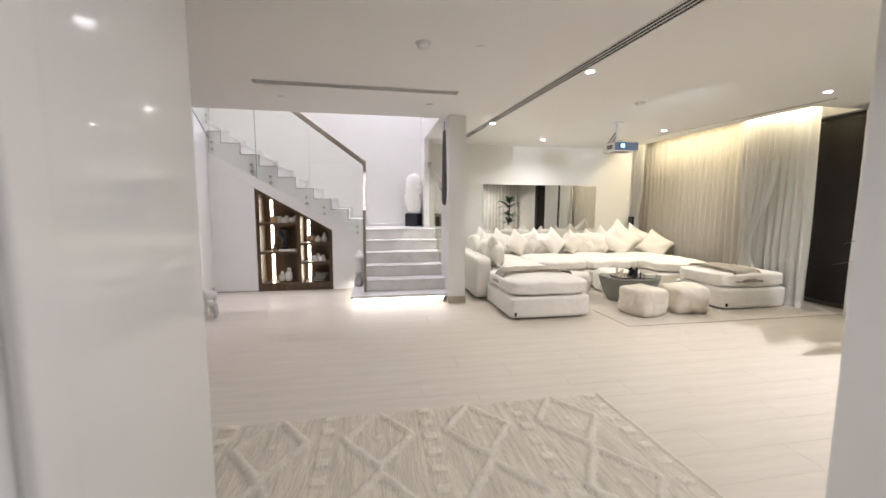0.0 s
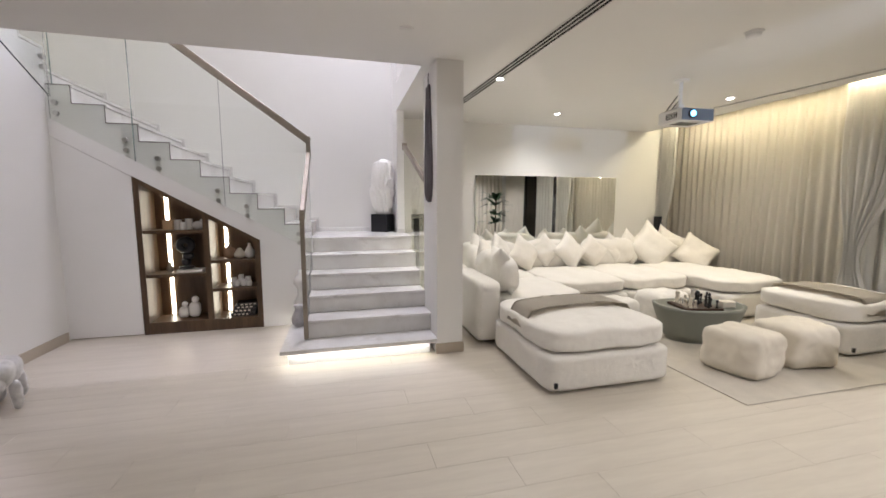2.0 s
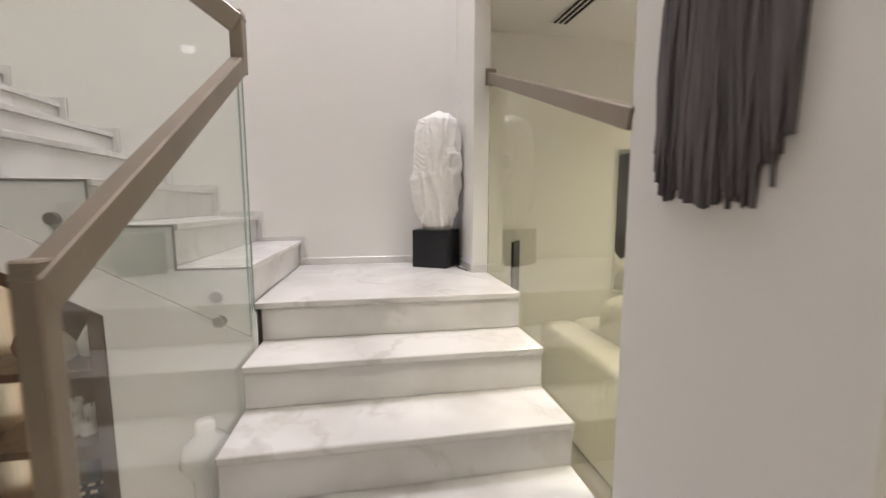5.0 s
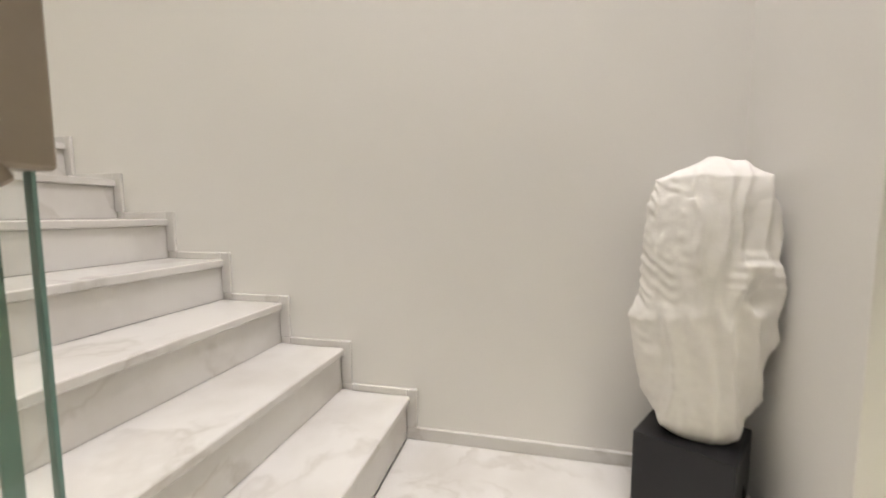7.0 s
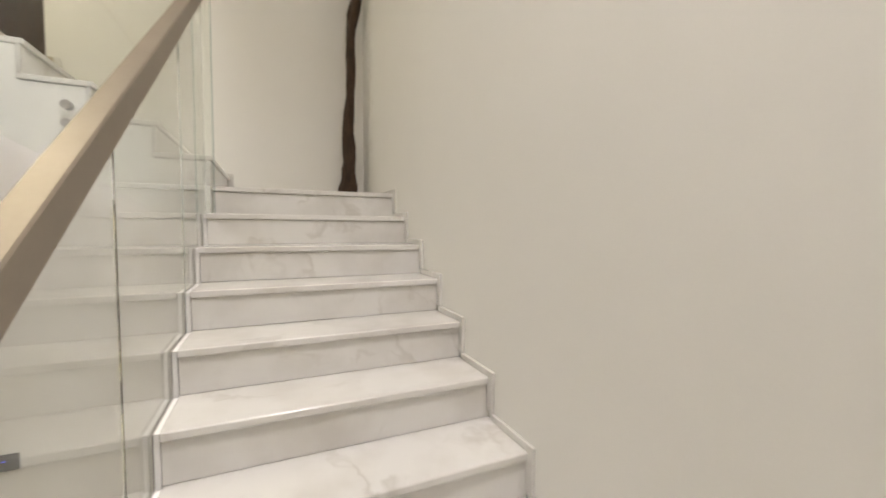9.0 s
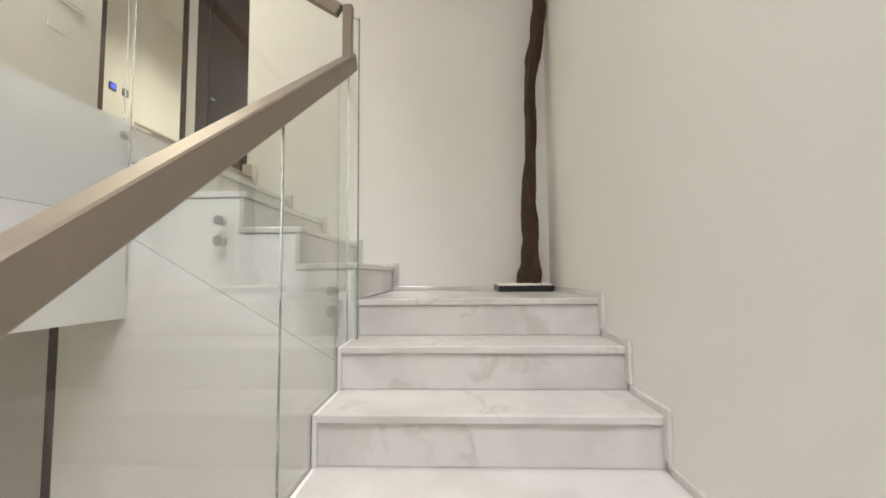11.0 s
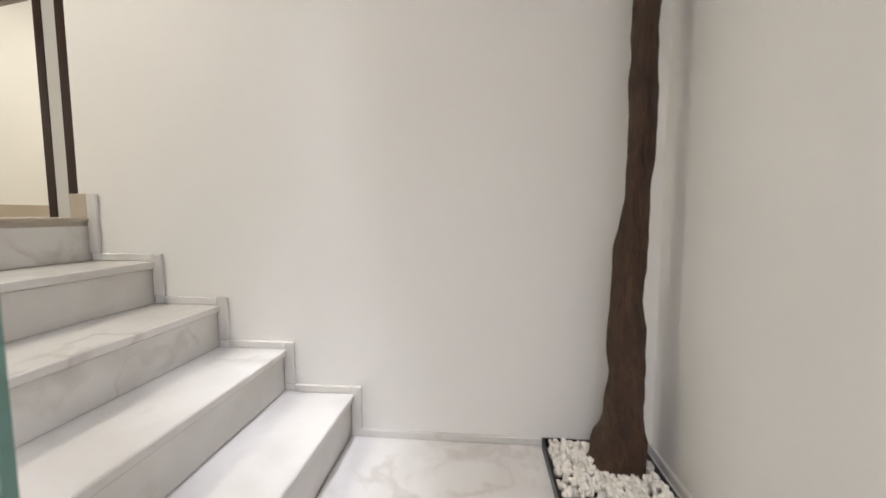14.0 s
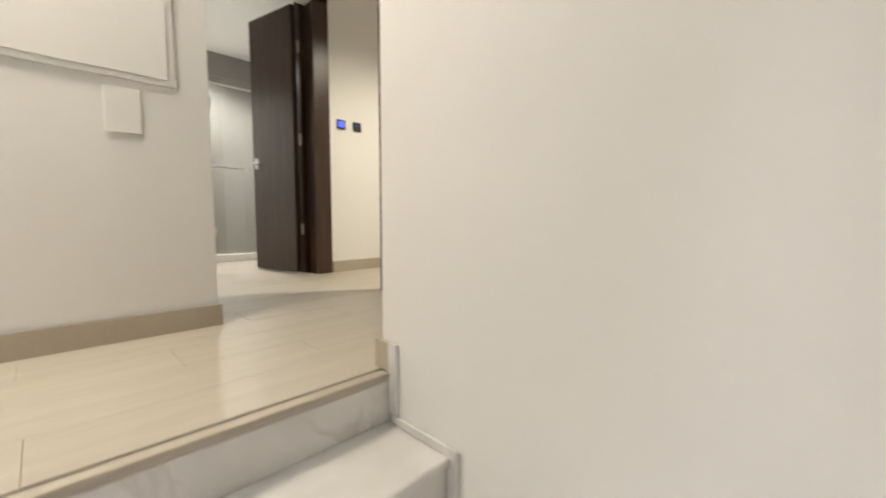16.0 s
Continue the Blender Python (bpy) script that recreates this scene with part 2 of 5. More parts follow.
def merge(bm, b2):
    me = bpy.data.meshes.new("tmp")
    b2.to_mesh(me)
    b2.free()
    bm.from_mesh(me)
    bpy.data.meshes.remove(me)


def box(x0, y0, z0, x1, y1, z1, bevel=0.0, seg=2):
    return bx(bmesh.new(), x0, y0, z0, x1, y1, z1, bevel, seg)


def prism(points, axis, a, b):
    """A polygon pushed along one axis from a to b."""
    bm = bmesh.new()

    def at(p, d):
        return {"x": (d, p[0], p[1]), "y": (p[0], d, p[1]), "z": (p[0], p[1], d)}[axis]
    lo = [bm.verts.new(at(p, a)) for p in points]
    hi = [bm.verts.new(at(p, b)) for p in points]
    n = len(points)
    bm.faces.new(lo)
    bm.faces.new(hi[::-1])
    for i in range(n):
        bm.faces.new((lo[i], hi[i], hi[(i + 1) % n], lo[(i + 1) % n]))
    bmesh.ops.recalc_face_normals(bm, faces=bm.faces[:])
    return bm


def lathe(profile, seg=24, wob=0.0):
    """A turned body from (radius, height) pairs."""
    bm = bmesh.new()
    rings = []
    for i, (rad, z) in enumerate(profile):
        ring = []
        for k in range(seg):
            a = 2 * math.pi * k / seg
            rr = rad * (1 + wob * math.sin(3 * a + 5 * z))
            ring.append(bm.verts.new((rr * math.cos(a), rr * math.sin(a), z)))
        rings.append(ring)
    for r0, r1 in zip(rings, rings[1:]):
        for k in range(seg):
            bm.faces.new((r0[k], r0[(k + 1) % seg], r1[(k + 1) % seg], r1[k]))
    bm.faces.new(rings[0][::-1])
    bm.faces.new(rings[-1])
    return bm


def rod(p, q, rad, seg=12):
    bm = bmesh.new()
    p, q = Vector(p), Vector(q)
    bmesh.ops.create_cone(bm, cap_ends=True, segments=seg, radius1=rad, radius2=rad, depth=(q - p).length)
    m = Matrix.Translation((p + q) / 2) @ (q - p).to_track_quat("Z", "Y").to_matrix().to_4x4()
    bmesh.ops.transform(bm, matrix=m, verts=bm.verts)
    return bm


def bar(p, q, w, h, up=(0, 0, 1)):
    """A square bar from p to q, w wide and h high, with softened edges."""
    p, q = Vector(p), Vector(q)
    d = (q - p).normalized()
    side = d.cross(Vector(up)).normalized()
    top = side.cross(d)
    bm = box(-w / 2, -h / 2, 0, w / 2, h / 2, (q - p).length, 0.004, 1)
    m = Matrix((side, top, d)).transposed().to_4x4()
    bmesh.ops.transform(bm, matrix=Matrix.Translation(p) @ m, verts=bm.verts)
    bmesh.ops.recalc_face_normals(bm, faces=bm.faces[:])
    return bm


def soft_box(sx, sy, sz, power=5.0, puff=0.0, rough=0.0, seed=0, n=12, freq=4.0):
    """A stuffed block: rounded edges, swollen top, uneven cloth. Base at z = 0, centred on x and y."""
    bm = bmesh.new()
    bmesh.ops.create_cube(bm, size=2.0)
    bmesh.ops.subdivide_edges(bm, edges=bm.edges[:], cuts=n, use_grid_fill=True)
    for v in bm.verts:
        c = v.co.copy()
        k = (abs(c.x) ** power + abs(c.y) ** power + abs(c.z) ** power) ** (1 / power)
        c /= k
        p = Vector((c.x * sx / 2, c.y * sy / 2, c.z * sz / 2 + sz / 2))
        if puff and c.z > 0:
            p.z += puff * max(0, 1 - c.x * c.x) * max(0, 1 - c.y * c.y)
        if rough:
            w = noise.noise_vector(p * freq + Vector((seed * 7.3, seed * 3.1, seed)))
            fine = noise.noise(p * freq * 3.1 + Vector((seed, 0, seed * 2.0)))
            p += w * rough + v.normal * fine * rough * 0.5 if p.z > 0.01 else Vector()
        v.co = p
    for f in bm.faces:
        f.smooth = True
    return bm


def pillow(size, thick, seed=0, n=14):
    """A square scatter pillow with pointed corners, standing on one edge in the xz plane."""
    bm = bmesh.new()
    sides = []
    for s in (1, -1):
        grid = []
        for i in range(n + 1):
            row = []
            for j in range(n + 1):
                u, v = 2 * i / n - 1, 2 * j / n - 1
                pinch = 0.15
                x = u * (1 - pinch * (1 - v * v) * abs(u)) * size / 2
                z = v * (1 - pinch * (1 - u * u) * abs(v)) * size / 2
                t = thick / 2 * (max(0, (1 - u ** 4) * (1 - v ** 4))) ** 0.75
                w = noise.noise(Vector((u * 2 + seed * 5, v * 2, s + seed))) * 0.22
                row.append(bm.verts.new((x, s * t * (1 + w), z)))
            grid.append(row)
        sides.append(grid)
        for i in range(n):
            for j in range(n):
                f = bm.faces.new((grid[i][j], grid[i + 1][j], grid[i + 1][j + 1], grid[i][j + 1]))
                f.smooth = True
    bmesh.ops.remove_doubles(bm, verts=bm.verts, dist=0.0005)
    bmesh.ops.recalc_face_normals(bm, faces=bm.faces[:])
    return bm


def obj(name, bm, material, smooth=False):
    me = bpy.data.meshes.new(name)
    if smooth:
        for f in bm.faces:
            f.smooth = True
    bm.to_mesh(me)
    bm.free()
    me.materials.append(material)
    return new(name, me)


def part(name, bm, material, parent, label="", smooth=False):
    ob = obj(name, bm, material, smooth)
    ob.parent = parent
    if label:
        tagged(ob, label)
    return ob


def thing(name, place, label, category, group="", kind="", rz=0):
    ob = new(name)
    ob.empty_display_size = 0.1
    ob.matrix_basis = pose(*place, 0, 0, rz)
    return tagged(ob, label, category, group, kind)


def setting(name, bm, material, label, category="structure"):
    return tagged(obj(name, bm, material), label, category, kind="structure")

# ---- large structure ----
R, G, P0 = 0.175, 0.277, 0.154          # riser, going, plinth height
Z1, Z2, Z3 = P0 + 5 * R, P0 + 15 * R, P0 + 20 * R
W1, YB, YL = 1.19, 1.10, -0.06          # flight width, stair back wall, open side of the second flight
X20 = -0.025
XL2 = X20 - 9 * G
XW, XS = -3.55, -2.45                   # stair west wall, open side of the third flight
VOID = -1.17                            # edge of the upper floor
HC = 2.70                               # lower ceiling
TOP = 6.30                              # upper ceiling

setting("floor", box(-4.7, -9.2, -0.2, 8.2, 1.5, -0.008), GROUT, "pale beige grout bed under porcelain floor planks", "floor")

b = box(-4.7, -9.2, HC, 5.62, VOID, HC + 0.15)
bx(b, 1.20, VOID, HC, 5.62, 1.5, HC + 0.15)
bx(b, 5.62, -9.2, HC, 8.2, -2.75, HC + 0.15)
bx(b, 5.62, -2.75, HC + 0.16, 6.6, 1.5, HC + 0.25)
setting("ceiling", b, CEIL, "smooth white painted plaster ceiling of the lower hall", "ceiling")
setting("upper_slab_edge", box(XS + 0.01, VOID - 0.14, HC + 0.15, 1.20, VOID, Z3 - 0.012), PAINT, "white painted edge of the upper floor slab", "slab edge")
b = box(XS - 1.1 - 4.6, -8.0, Z3 - 0.2, 1.3, VOID - 0.14, Z3 - 0.008)
bx(b, XW, VOID - 0.14, Z3 - 0.2, XS - 0.13, VOID + 0.012, Z3 - 0.008)
bx(b, -8.15, VOID - 0.14, Z3 - 0.2, XW - 0.16, -0.3, Z3 - 0.008)
setting("upper_floor", b, GROUT, "upper hall floor bed under beige porcelain planks", "floor")
setting("upper_ceiling", box(-8.2, -8.1, TOP, 1.4, 1.4, TOP + 0.12), CEIL, "smooth white ceiling over the stairwell", "ceiling")

setting("wall_living_back", box(1.20, 1.10, 0, 6.75, 1.45, HC + 0.25), PAINT, "cream painted living room wall behind the sofa", "wall")
setting("wall_stair_back", box(XW - 0.15, YB, 0, 1.20, YB + 0.18, TOP), PAINT, "plain white painted wall beside the stair flights", "wall")
setting("wall_stair_west", box(XW - 0.15, VOID - 0.03, 0.0, XW, YB, TOP), PAINT, "plain white painted wall at the stair turn", "wall")
setting("wall_stub", box(1.10, 0.585, 0, 1.20, YB, HC), PAINT, "short white wall end beside the half landing", "wall")
setting("wall_void_east", box(1.20, VOID - 0.14, HC + 0.15, 1.34, 1.10, TOP), PAINT, "white wall above the living room ceiling", "wall")
b = box(1.10, 0.585, HC, 1.20, YB, TOP)
bx(b, 1.10, VOID, HC, 1.20, 0.585, HC + 0.35)
setting("beam_stair_east", b, PAINT, "white painted beam over the stair glass", "beam")
setting("pillar", box(1.19, -1.39, 0, 1.44, -0.80, HC), PAINT, "square white painted pillar beside the stair", "pillar")
b = box(1.178, -1.402, 0.0, 1.452, -1.391, 0.10)
bx(b, 1.441, -1.39, 0, 1.452, -0.80, 0.10)
setting("pillar_skirting", b, SKIRT_STONE, "beige stone skirting round the pillar foot", "baseboard")

# wall under the third flight, following its steps
prof = [(-1.5, 0), (YL - 0.005, 0), (YL - 0.005, Z2 + R - 0.035)]
for k in range(1, 5):
    prof += [(YL - k * (G - 0.003) - 0.012, Z2 + k * R - 0.035), (YL - k * (G - 0.003) - 0.012, Z2 + (k + 1) * R - 0.035)]
prof += [(-1.5, Z3 - 0.04)]
setting("wall_lower_west", prism(prof, "x", XS - 0.12, XS - 0.004), PAINT, "white painted wall under the upper stair flight", "wall")
b = box(XS, -1.49, 0, XS + 0.012, YL - 0.06, 0.10)
bx(b, XS - 0.07, -1.512, 0, XS + 0.012, -1.50, 0.10)
setting("baseboard_west", b, SKIRT_STONE, "beige stone skirting along the lower wall", "baseboard")

# bathroom door wall
DX0, DX1, DH = -3.20, -2.52, 2.42
b = box(-4.7, -1.5, 0, DX0, -1.38, HC)
bx(b, DX0, -1.5, DH, XS - 0.12, -1.38, HC)
setting("wall_bath", b, PAINT, "white painted wall with the bathroom doorway", "wall")
frame_b = thing("door_1", (-2.86, -1.44, 0), "dark wenge door frame of the open bathroom doorway", "door frame", kind="structure")
part("jamb", box(-0.44, -0.08, 0, -0.345, 0.08, DH + 0.09, 0.003), DARKWOOD, frame_b)
part("jamb", box(0.335, -0.08, 0, 0.385, 0.08, DH + 0.09, 0.003), DARKWOOD, frame_b)
part("head", box(-0.44, -0.081, DH, 0.385, 0.081, DH + 0.09, 0.003), DARKWOOD, frame_b)
leaf = part("door_leaf", box(0, 0, 0.01, 0.045, 0.62, DH - 0.01, 0.003), DARKWOOD, frame_b, "open wenge door leaf")
leaf.matrix_basis = pose(-0.40, 0.085, 0, 0, 0, 37)

# bathroom behind it
setting("wall_bath_back", box(-4.5, -0.25, 0, XS - 0.12, -0.15, 2.6), PAINT, "pinkish white lit bathroom wall", "wall")
setting("bath_ceiling", box(-4.5, -1.38, 2.58, XS - 0.12, -0.25, 2.66), CEIL, "white bathroom ceiling", "ceiling")
setting("wall_bath_west", box(-4.6, -1.38, 0, -4.5, -0.15, 2.6), PAINT, "white bathroom side wall", "wall")
setting("bath_tile_wall", box(-3.68, -0.32, 0, XS - 0.121, -0.251, 2.12), GREYTILE, "grey tiled bathroom shower wall", "wall")
vanity = thing("vanity", (-4.0, -0.52, 0), "white bathroom vanity counter over a dark open shelf", "vanity")
part("counter", box(-0.49, -0.26, 0.64, 0.60, 0.19, 0.76, 0.004), CERAMIC, vanity)
part("shelf", box(-0.49, -0.24, 0.22, 0.58, 0.19, 0.26, 0.003), DARKWOOD, vanity)
part("cabinet", box(-0.49, -0.22, 0.0, 0.58, 0.19, 0.22, 0.003), DARKWOOD, vanity)
part("back_panel", box(-0.49, 0.16, 0.26, 0.58, 0.19, 0.64), DARKWOOD, vanity)
basin = tagged(obj("basin", lathe([(0.10, 0), (0.17, 0.03), (0.20, 0.11), (0.185, 0.115), (0.15, 0.04), (0.02, 0.03)]), CERAMIC, True), "white round ceramic basin on the vanity", "basin")
basin.matrix_basis = pose(-3.64, -0.55, 0.76)
rack = thing("towel_rack", (-3.40, -0.33, 1.35), "dark metal towel rack on the tiled wall", "towel rack")
for dx in (-0.05, 0.06):
    part("upright", rod((dx, -0.03, -0.02), (dx, -0.03, 0.52), 0.009), BLACK, rack)
for dz in (0.02, 0.50):
    part("arm", rod((-0.14, -0.03, dz), (0.06, -0.03, dz), 0.009), BLACK, rack)
    part("mount", rod((0.0, 0.01, dz), (0.0, -0.03, dz), 0.012), BLACK, rack)
towel = tagged(obj("towel", soft_box(0.22, 0.06, 0.42, 4, 0, 0.015, 3, 8), LINEN, True), "white towel hanging on the tiled bathroom wall", "towel")
towel.matrix_basis = pose(-3.31, -0.355, 0.72)

# hall enclosure
b = box(-4.7, -9.2, 0, -4.55, -3.75, HC)
bx(b, -4.7, -2.87, 0, -4.55, -1.5, HC)
bx(b, -4.7, -3.75, 2.46, -4.55, -2.87, HC)
setting("wall_hall_west", b, PAINT, "plain white wall closing the lower hall", "wall")
setting("wall_entry_west", box(-0.62, -9.2, 0, -0.42, -5.68, HC, 0.01), GLOSS, "glossy white lacquered passage wall", "wall")
# added white strip, placed where a bright band crosses the glossy wall in view
setting("strip_passage", box(-0.421, -6.36, 0, -0.392, -6.27, HC, 0.012, 3), GLOSS, "rounded glossy white strip added to the passage wall", "trim")
setting("wall_entry_east", box(2.2, -9.2, 0, 2.4, -5.6, HC, 0.01), GLOSS, "glossy white lacquered passage wall", "wall")
setting("wall_hall_south", box(-4.55, -5.9, 0, -0.62, -5.75, HC), PAINT, "plain white wall closing the lower hall", "wall")
setting("wall_living_south", box(2.4, -6.75, 0, 8.2, -6.6, HC), PAINT, "plain white wall closing the living room", "wall")
setting("wall_passage_end", box(-0.42, -9.2, 0, 2.2, -9.05, HC), PAINT, "plain white wall closing the passage", "wall")
win = thing("window_1", (6.62, -2.2, 0), "tall dark sliding window with aluminium frames at night", "window", kind="structure")
for i in range(7):
    y0 = -6.37 + i * 1.41
    part("pane", box(0.0, y0 + 0.04, 0.06, 0.02, y0 + 1.37, HC + 0.1), NIGHTGLASS, win)
    part("window_frame", box(-0.03, y0 - 0.03, 0, 0.06, y0 + 0.04, HC + 0.15, 0.004), ALU, win)
part("window_frame", box(-0.03, -6.37, 0.0, 0.06, 3.5, 0.06, 0.004), ALU, win)
part("window_frame", box(-0.028, -6.37, HC - 0.05, 0.058, 3.5, HC, 0.004), ALU, win)
# unseen black board added in place of the darkness outside
setting("black_night_backing", box(6.72, -9.1, 0, 6.85, 1.5, HC + 0.2), BLACK_MATT, "added black board standing in for night darkness behind the window", "backdrop")
setting("cove_back", box(6.45, -2.75, HC + 0.0, 6.55, 1.10, HC + 0.16), PAINT, "white back of the curtain cove", "cove")

hd = thing("door_4", (-4.62, -3.26, 0), "dark wenge frame of an open doorway off the lower hall", "door frame", kind="structure")
part("jamb", box(-0.1, 0.34, 0, 0.09, 0.42, 2.54, 0.003), DARKWOOD, hd)
part("jamb", box(-0.1, -0.50, 0, 0.09, -0.34, 2.54, 0.003), DARKWOOD, hd)
part("head", box(-0.1, -0.34, 2.46, 0.09, 0.34, 2.54, 0.003), DARKWOOD, hd)
b = box(-6.3, -4.6, 0, -6.2, -2.2, 2.6)
bx(b, -6.2, -4.7, 0, -4.7, -4.6, 2.6)
bx(b, -6.2, -2.2, 0, -4.7, -2.1, 2.6)
setting("wall_side_room", b, PAINT, "pinkish white walls of the small side room", "wall")
setting("side_room_ceiling", box(-6.3, -4.7, 2.6, -4.7, -2.1, 2.7), CEIL, "white ceiling of the side room", "ceiling")
setting("side_room_floor", box(-6.3, -4.7, -0.2, -4.7, -2.1, -0.001), TILE, "beige porcelain floor of the side room", "floor")

# upper hall
setting("wall_upper_core", box(-3.32, -2.34, Z3, 1.3, -2.20, TOP), PAINT, "cream wall with a flush electrical panel", "wall")
setting("wall_upper_core_side", box(-3.32, -6.0, Z3, -3.18, -2.34, TOP), PAINT, "cream wall along the upper corridor", "wall")
setting("baseboard_upper_core", box(-3.332, -2.188, Z3, 1.2, -2.176, Z3 + 0.10), SKIRT_STONE, "beige stone skirting in the upper hall", "baseboard")
setting("core_skirt_side", box(-3.332, -6.0, Z3, -3.32, -2.188, Z3 + 0.10), SKIRT_STONE, "beige stone skirting in the corridor", "baseboard")
b = box(-8.1, -3.52, Z3, -4.60, -3.40, TOP)
bx(b, -4.60, -3.52, Z3 + 2.35, -3.32, -3.40, TOP)
setting("wall_upper_bath", b, PAINT, "warm cream wall beside the upper bathroom doorway", "wall")
setting("baseboard_upper_bath", box(-8.1, -3.40, Z3, -4.62, -3.388, Z3 + 0.10), SKIRT_STONE, "beige stone skirting under the cream wall", "baseboard")
setting("wall_upper_west", box(-8.2, -3.4, Z3, -8.1, -0.3, TOP), PAINT, "plain cream wall closing the upper corridor", "wall")
setting("wall_upper_north", box(-8.1, -0.45, Z3, XW - 0.15, -0.3, TOP), PAINT, "plain cream wall of the upper corridor", "wall")
setting("wall_upper_bath_back", box(-8.1, -6.1, Z3, -3.18, -6.0, TOP), GREYTILE, "grey tiled wall of the upper bathroom", "wall")
setting("wall_upper_bath_west", box(-5.02, -6.0, Z3, -4.92, -3.52, TOP), PAINT, "white wall of the upper bathroom", "wall")
setting("wall_upper_east", box(1.2, -2.2, Z3, 1.34, VOID - 0.14, TOP), PAINT, "plain cream wall closing the upper hall", "wall")

# ---- stair flights ----
stairs = thing("staircase", (0, 0, 0), "white veined marble staircase with three flights and two landings", "staircase", kind="structure")
TH, NOSE = 0.03, 0.014


def slab(name, x0, y0, z0, x1, y1, z1, label=""):
    cx, cy = (x0 + x1) / 2, (y0 + y1) / 2
    ob = part(name, box(x0 - cx, y0 - cy, z0 - z1, x1 - cx, y1 - cy, 0, 0.004, 1), MARBLE, stairs, label)
    ob.location = (cx, cy, z1)
    return ob


# first flight, towards the back wall
for k in range(1, 6):
    y = -(5 - k) * G
    z = P0 + k * R
    slab("riser", 0.0, y, z - R, W1, y + 0.02, z - TH)
    if k < 5:
        slab("tread", 0.0, y - NOSE, z - TH, W1, y + G + 0.02, z)
slab("landing", X20 - 0.0, -NOSE, Z1 - TH, W1, YB, Z1, "white marble half landing")
# second flight, along the back wall
for k in range(1, 11):
    x = X20 - (k - 1) * G
    z = Z1 + k * R
    slab("riser", x - 0.02, YL, z - R, x, YB, z - TH)
    if k < 10:
        slab("tread", x - G - 0.02, YL, z - TH, x + NOSE, YB, z)
slab("landing", XW, YL, Z2 - TH, XL2 + NOSE, YB, Z2, "white marble quarter landing")
# third flight, back towards the upper hall
for k in range(1, 6):
    y = YL - (k - 1) * (G - 0.003)
    z = Z2 + k * R
    slab("riser", XW, y - 0.02, z - R, XS, y, z - TH)
    if k < 5:
        slab("tread", XW, y - G - 0.02, z - TH, XS, y + NOSE, z)
part("stone_edge", box(XW, VOID + 0.012, Z3 - 0.014, XS, VOID + 0.024, Z3, 0.002), SKIRT_STONE, stairs, "beige porcelain edge strip of the upper floor")
# solid core under the flights
core = [(-4 * G + 0.01, 0)]
for k in range(1, 6):
    y = -(5 - k) * G + 0.02
    core += [(y, P0 + (k - 1) * R - (0 if k == 1 else TH)), (y, P0 + k * R - TH)]
core += [(YB, Z1 - TH), (YB, 0)]
part("flight_core", prism([(max(a, -4 * G + 0.02), c) for a, c in core[1:]] + [(-4 * G + 0.02, 0)], "x", 0.003, W1 - 0.003), PANEL, stairs)
core = [(X20 - 0.02, Z1 - TH)]
for k in range(1, 11):
    x = X20 - (k - 1) * G - 0.02
    core += [(x, Z1 + k * R - TH)] if k == 1 else [(x, Z1 + (k - 1) * R - TH), (x, Z1 + k * R - TH)]
core += [(XW, Z2 - TH), (XW, Z2 - 0.25), (XL2 - 0.1, Z2 - 0.25), (X20 - 0.02, Z1 - 0.25)]
part("flight_core", prism(core, "y", YL + 0.003, YB), PANEL, stairs)
core = [(YL - 0.02, Z2 - TH)]
for k in range(1, 6):
    y = YL - (k - 1) * (G - 0.003) - 0.02
    core += [(y, Z2 + k * R - TH)] if k == 1 else [(y, Z2 + (k - 1) * R - TH), (y, Z2 + k * R - TH)]
core += [(VOID - 0.13, Z3 - TH), (VOID - 0.13, Z3 - 0.4), (YL - 0.02, Z2 - 0.28)]
part("flight_core", prism(core, "x", XW, XS - 0.121), PANEL, stairs)

# marble skirting strips on the walls beside the steps
SK = 0.030


def strip(x0, y0, z0, x1, y1, z1):
    part("skirting_strip", box(x0, y0, z0, x1, y1, z1, 0.003, 1), MARBLE, stairs)


strip(X20, YB - 0.014, Z1, 1.10, YB, Z1 + 0.05)
strip(1.086, 0.585, Z1, 1.10, YB - 0.014, Z1 + 0.05)
strip(1.086, 0.571, Z1, 1.19, 0.585, Z1 + 0.05)
for k in range(1, 11):
    x = X20 - (k - 1) * G
    z = Z1 + k * R
    strip(x + 0.001, YB - 0.014, z - R + (0.05 if k == 1 else SK), x + NOSE + SK, YB, z + SK)
    strip((x - G + NOSE + SK) if k < 10 else XW, YB - 0.014, z, x + 0.001, YB, z + SK)
strip(XW, YL, Z2, XW + 0.014, YB - 0.014, Z2 + SK)
for k in range(1, 6):
    y = YL - (k - 1) * (G - 0.003)
    z = Z2 + k * R
    strip(XW, y + 0.001, z - R + SK, XW + 0.014, y + NOSE + SK, z + (SK if k < 5 else 0.10))
    if k < 5:
        strip(XW, y - G + NOSE + SK + 0.003, z, XW + 0.014, y + 0.001, z + SK)
part("stone_end", box(XW, VOID - 0.06, Z3, XW + 0.012, YL - 4 * (G - 0.003), Z3 + 0.10, 0.002, 1), SKIRT_STONE, stairs)

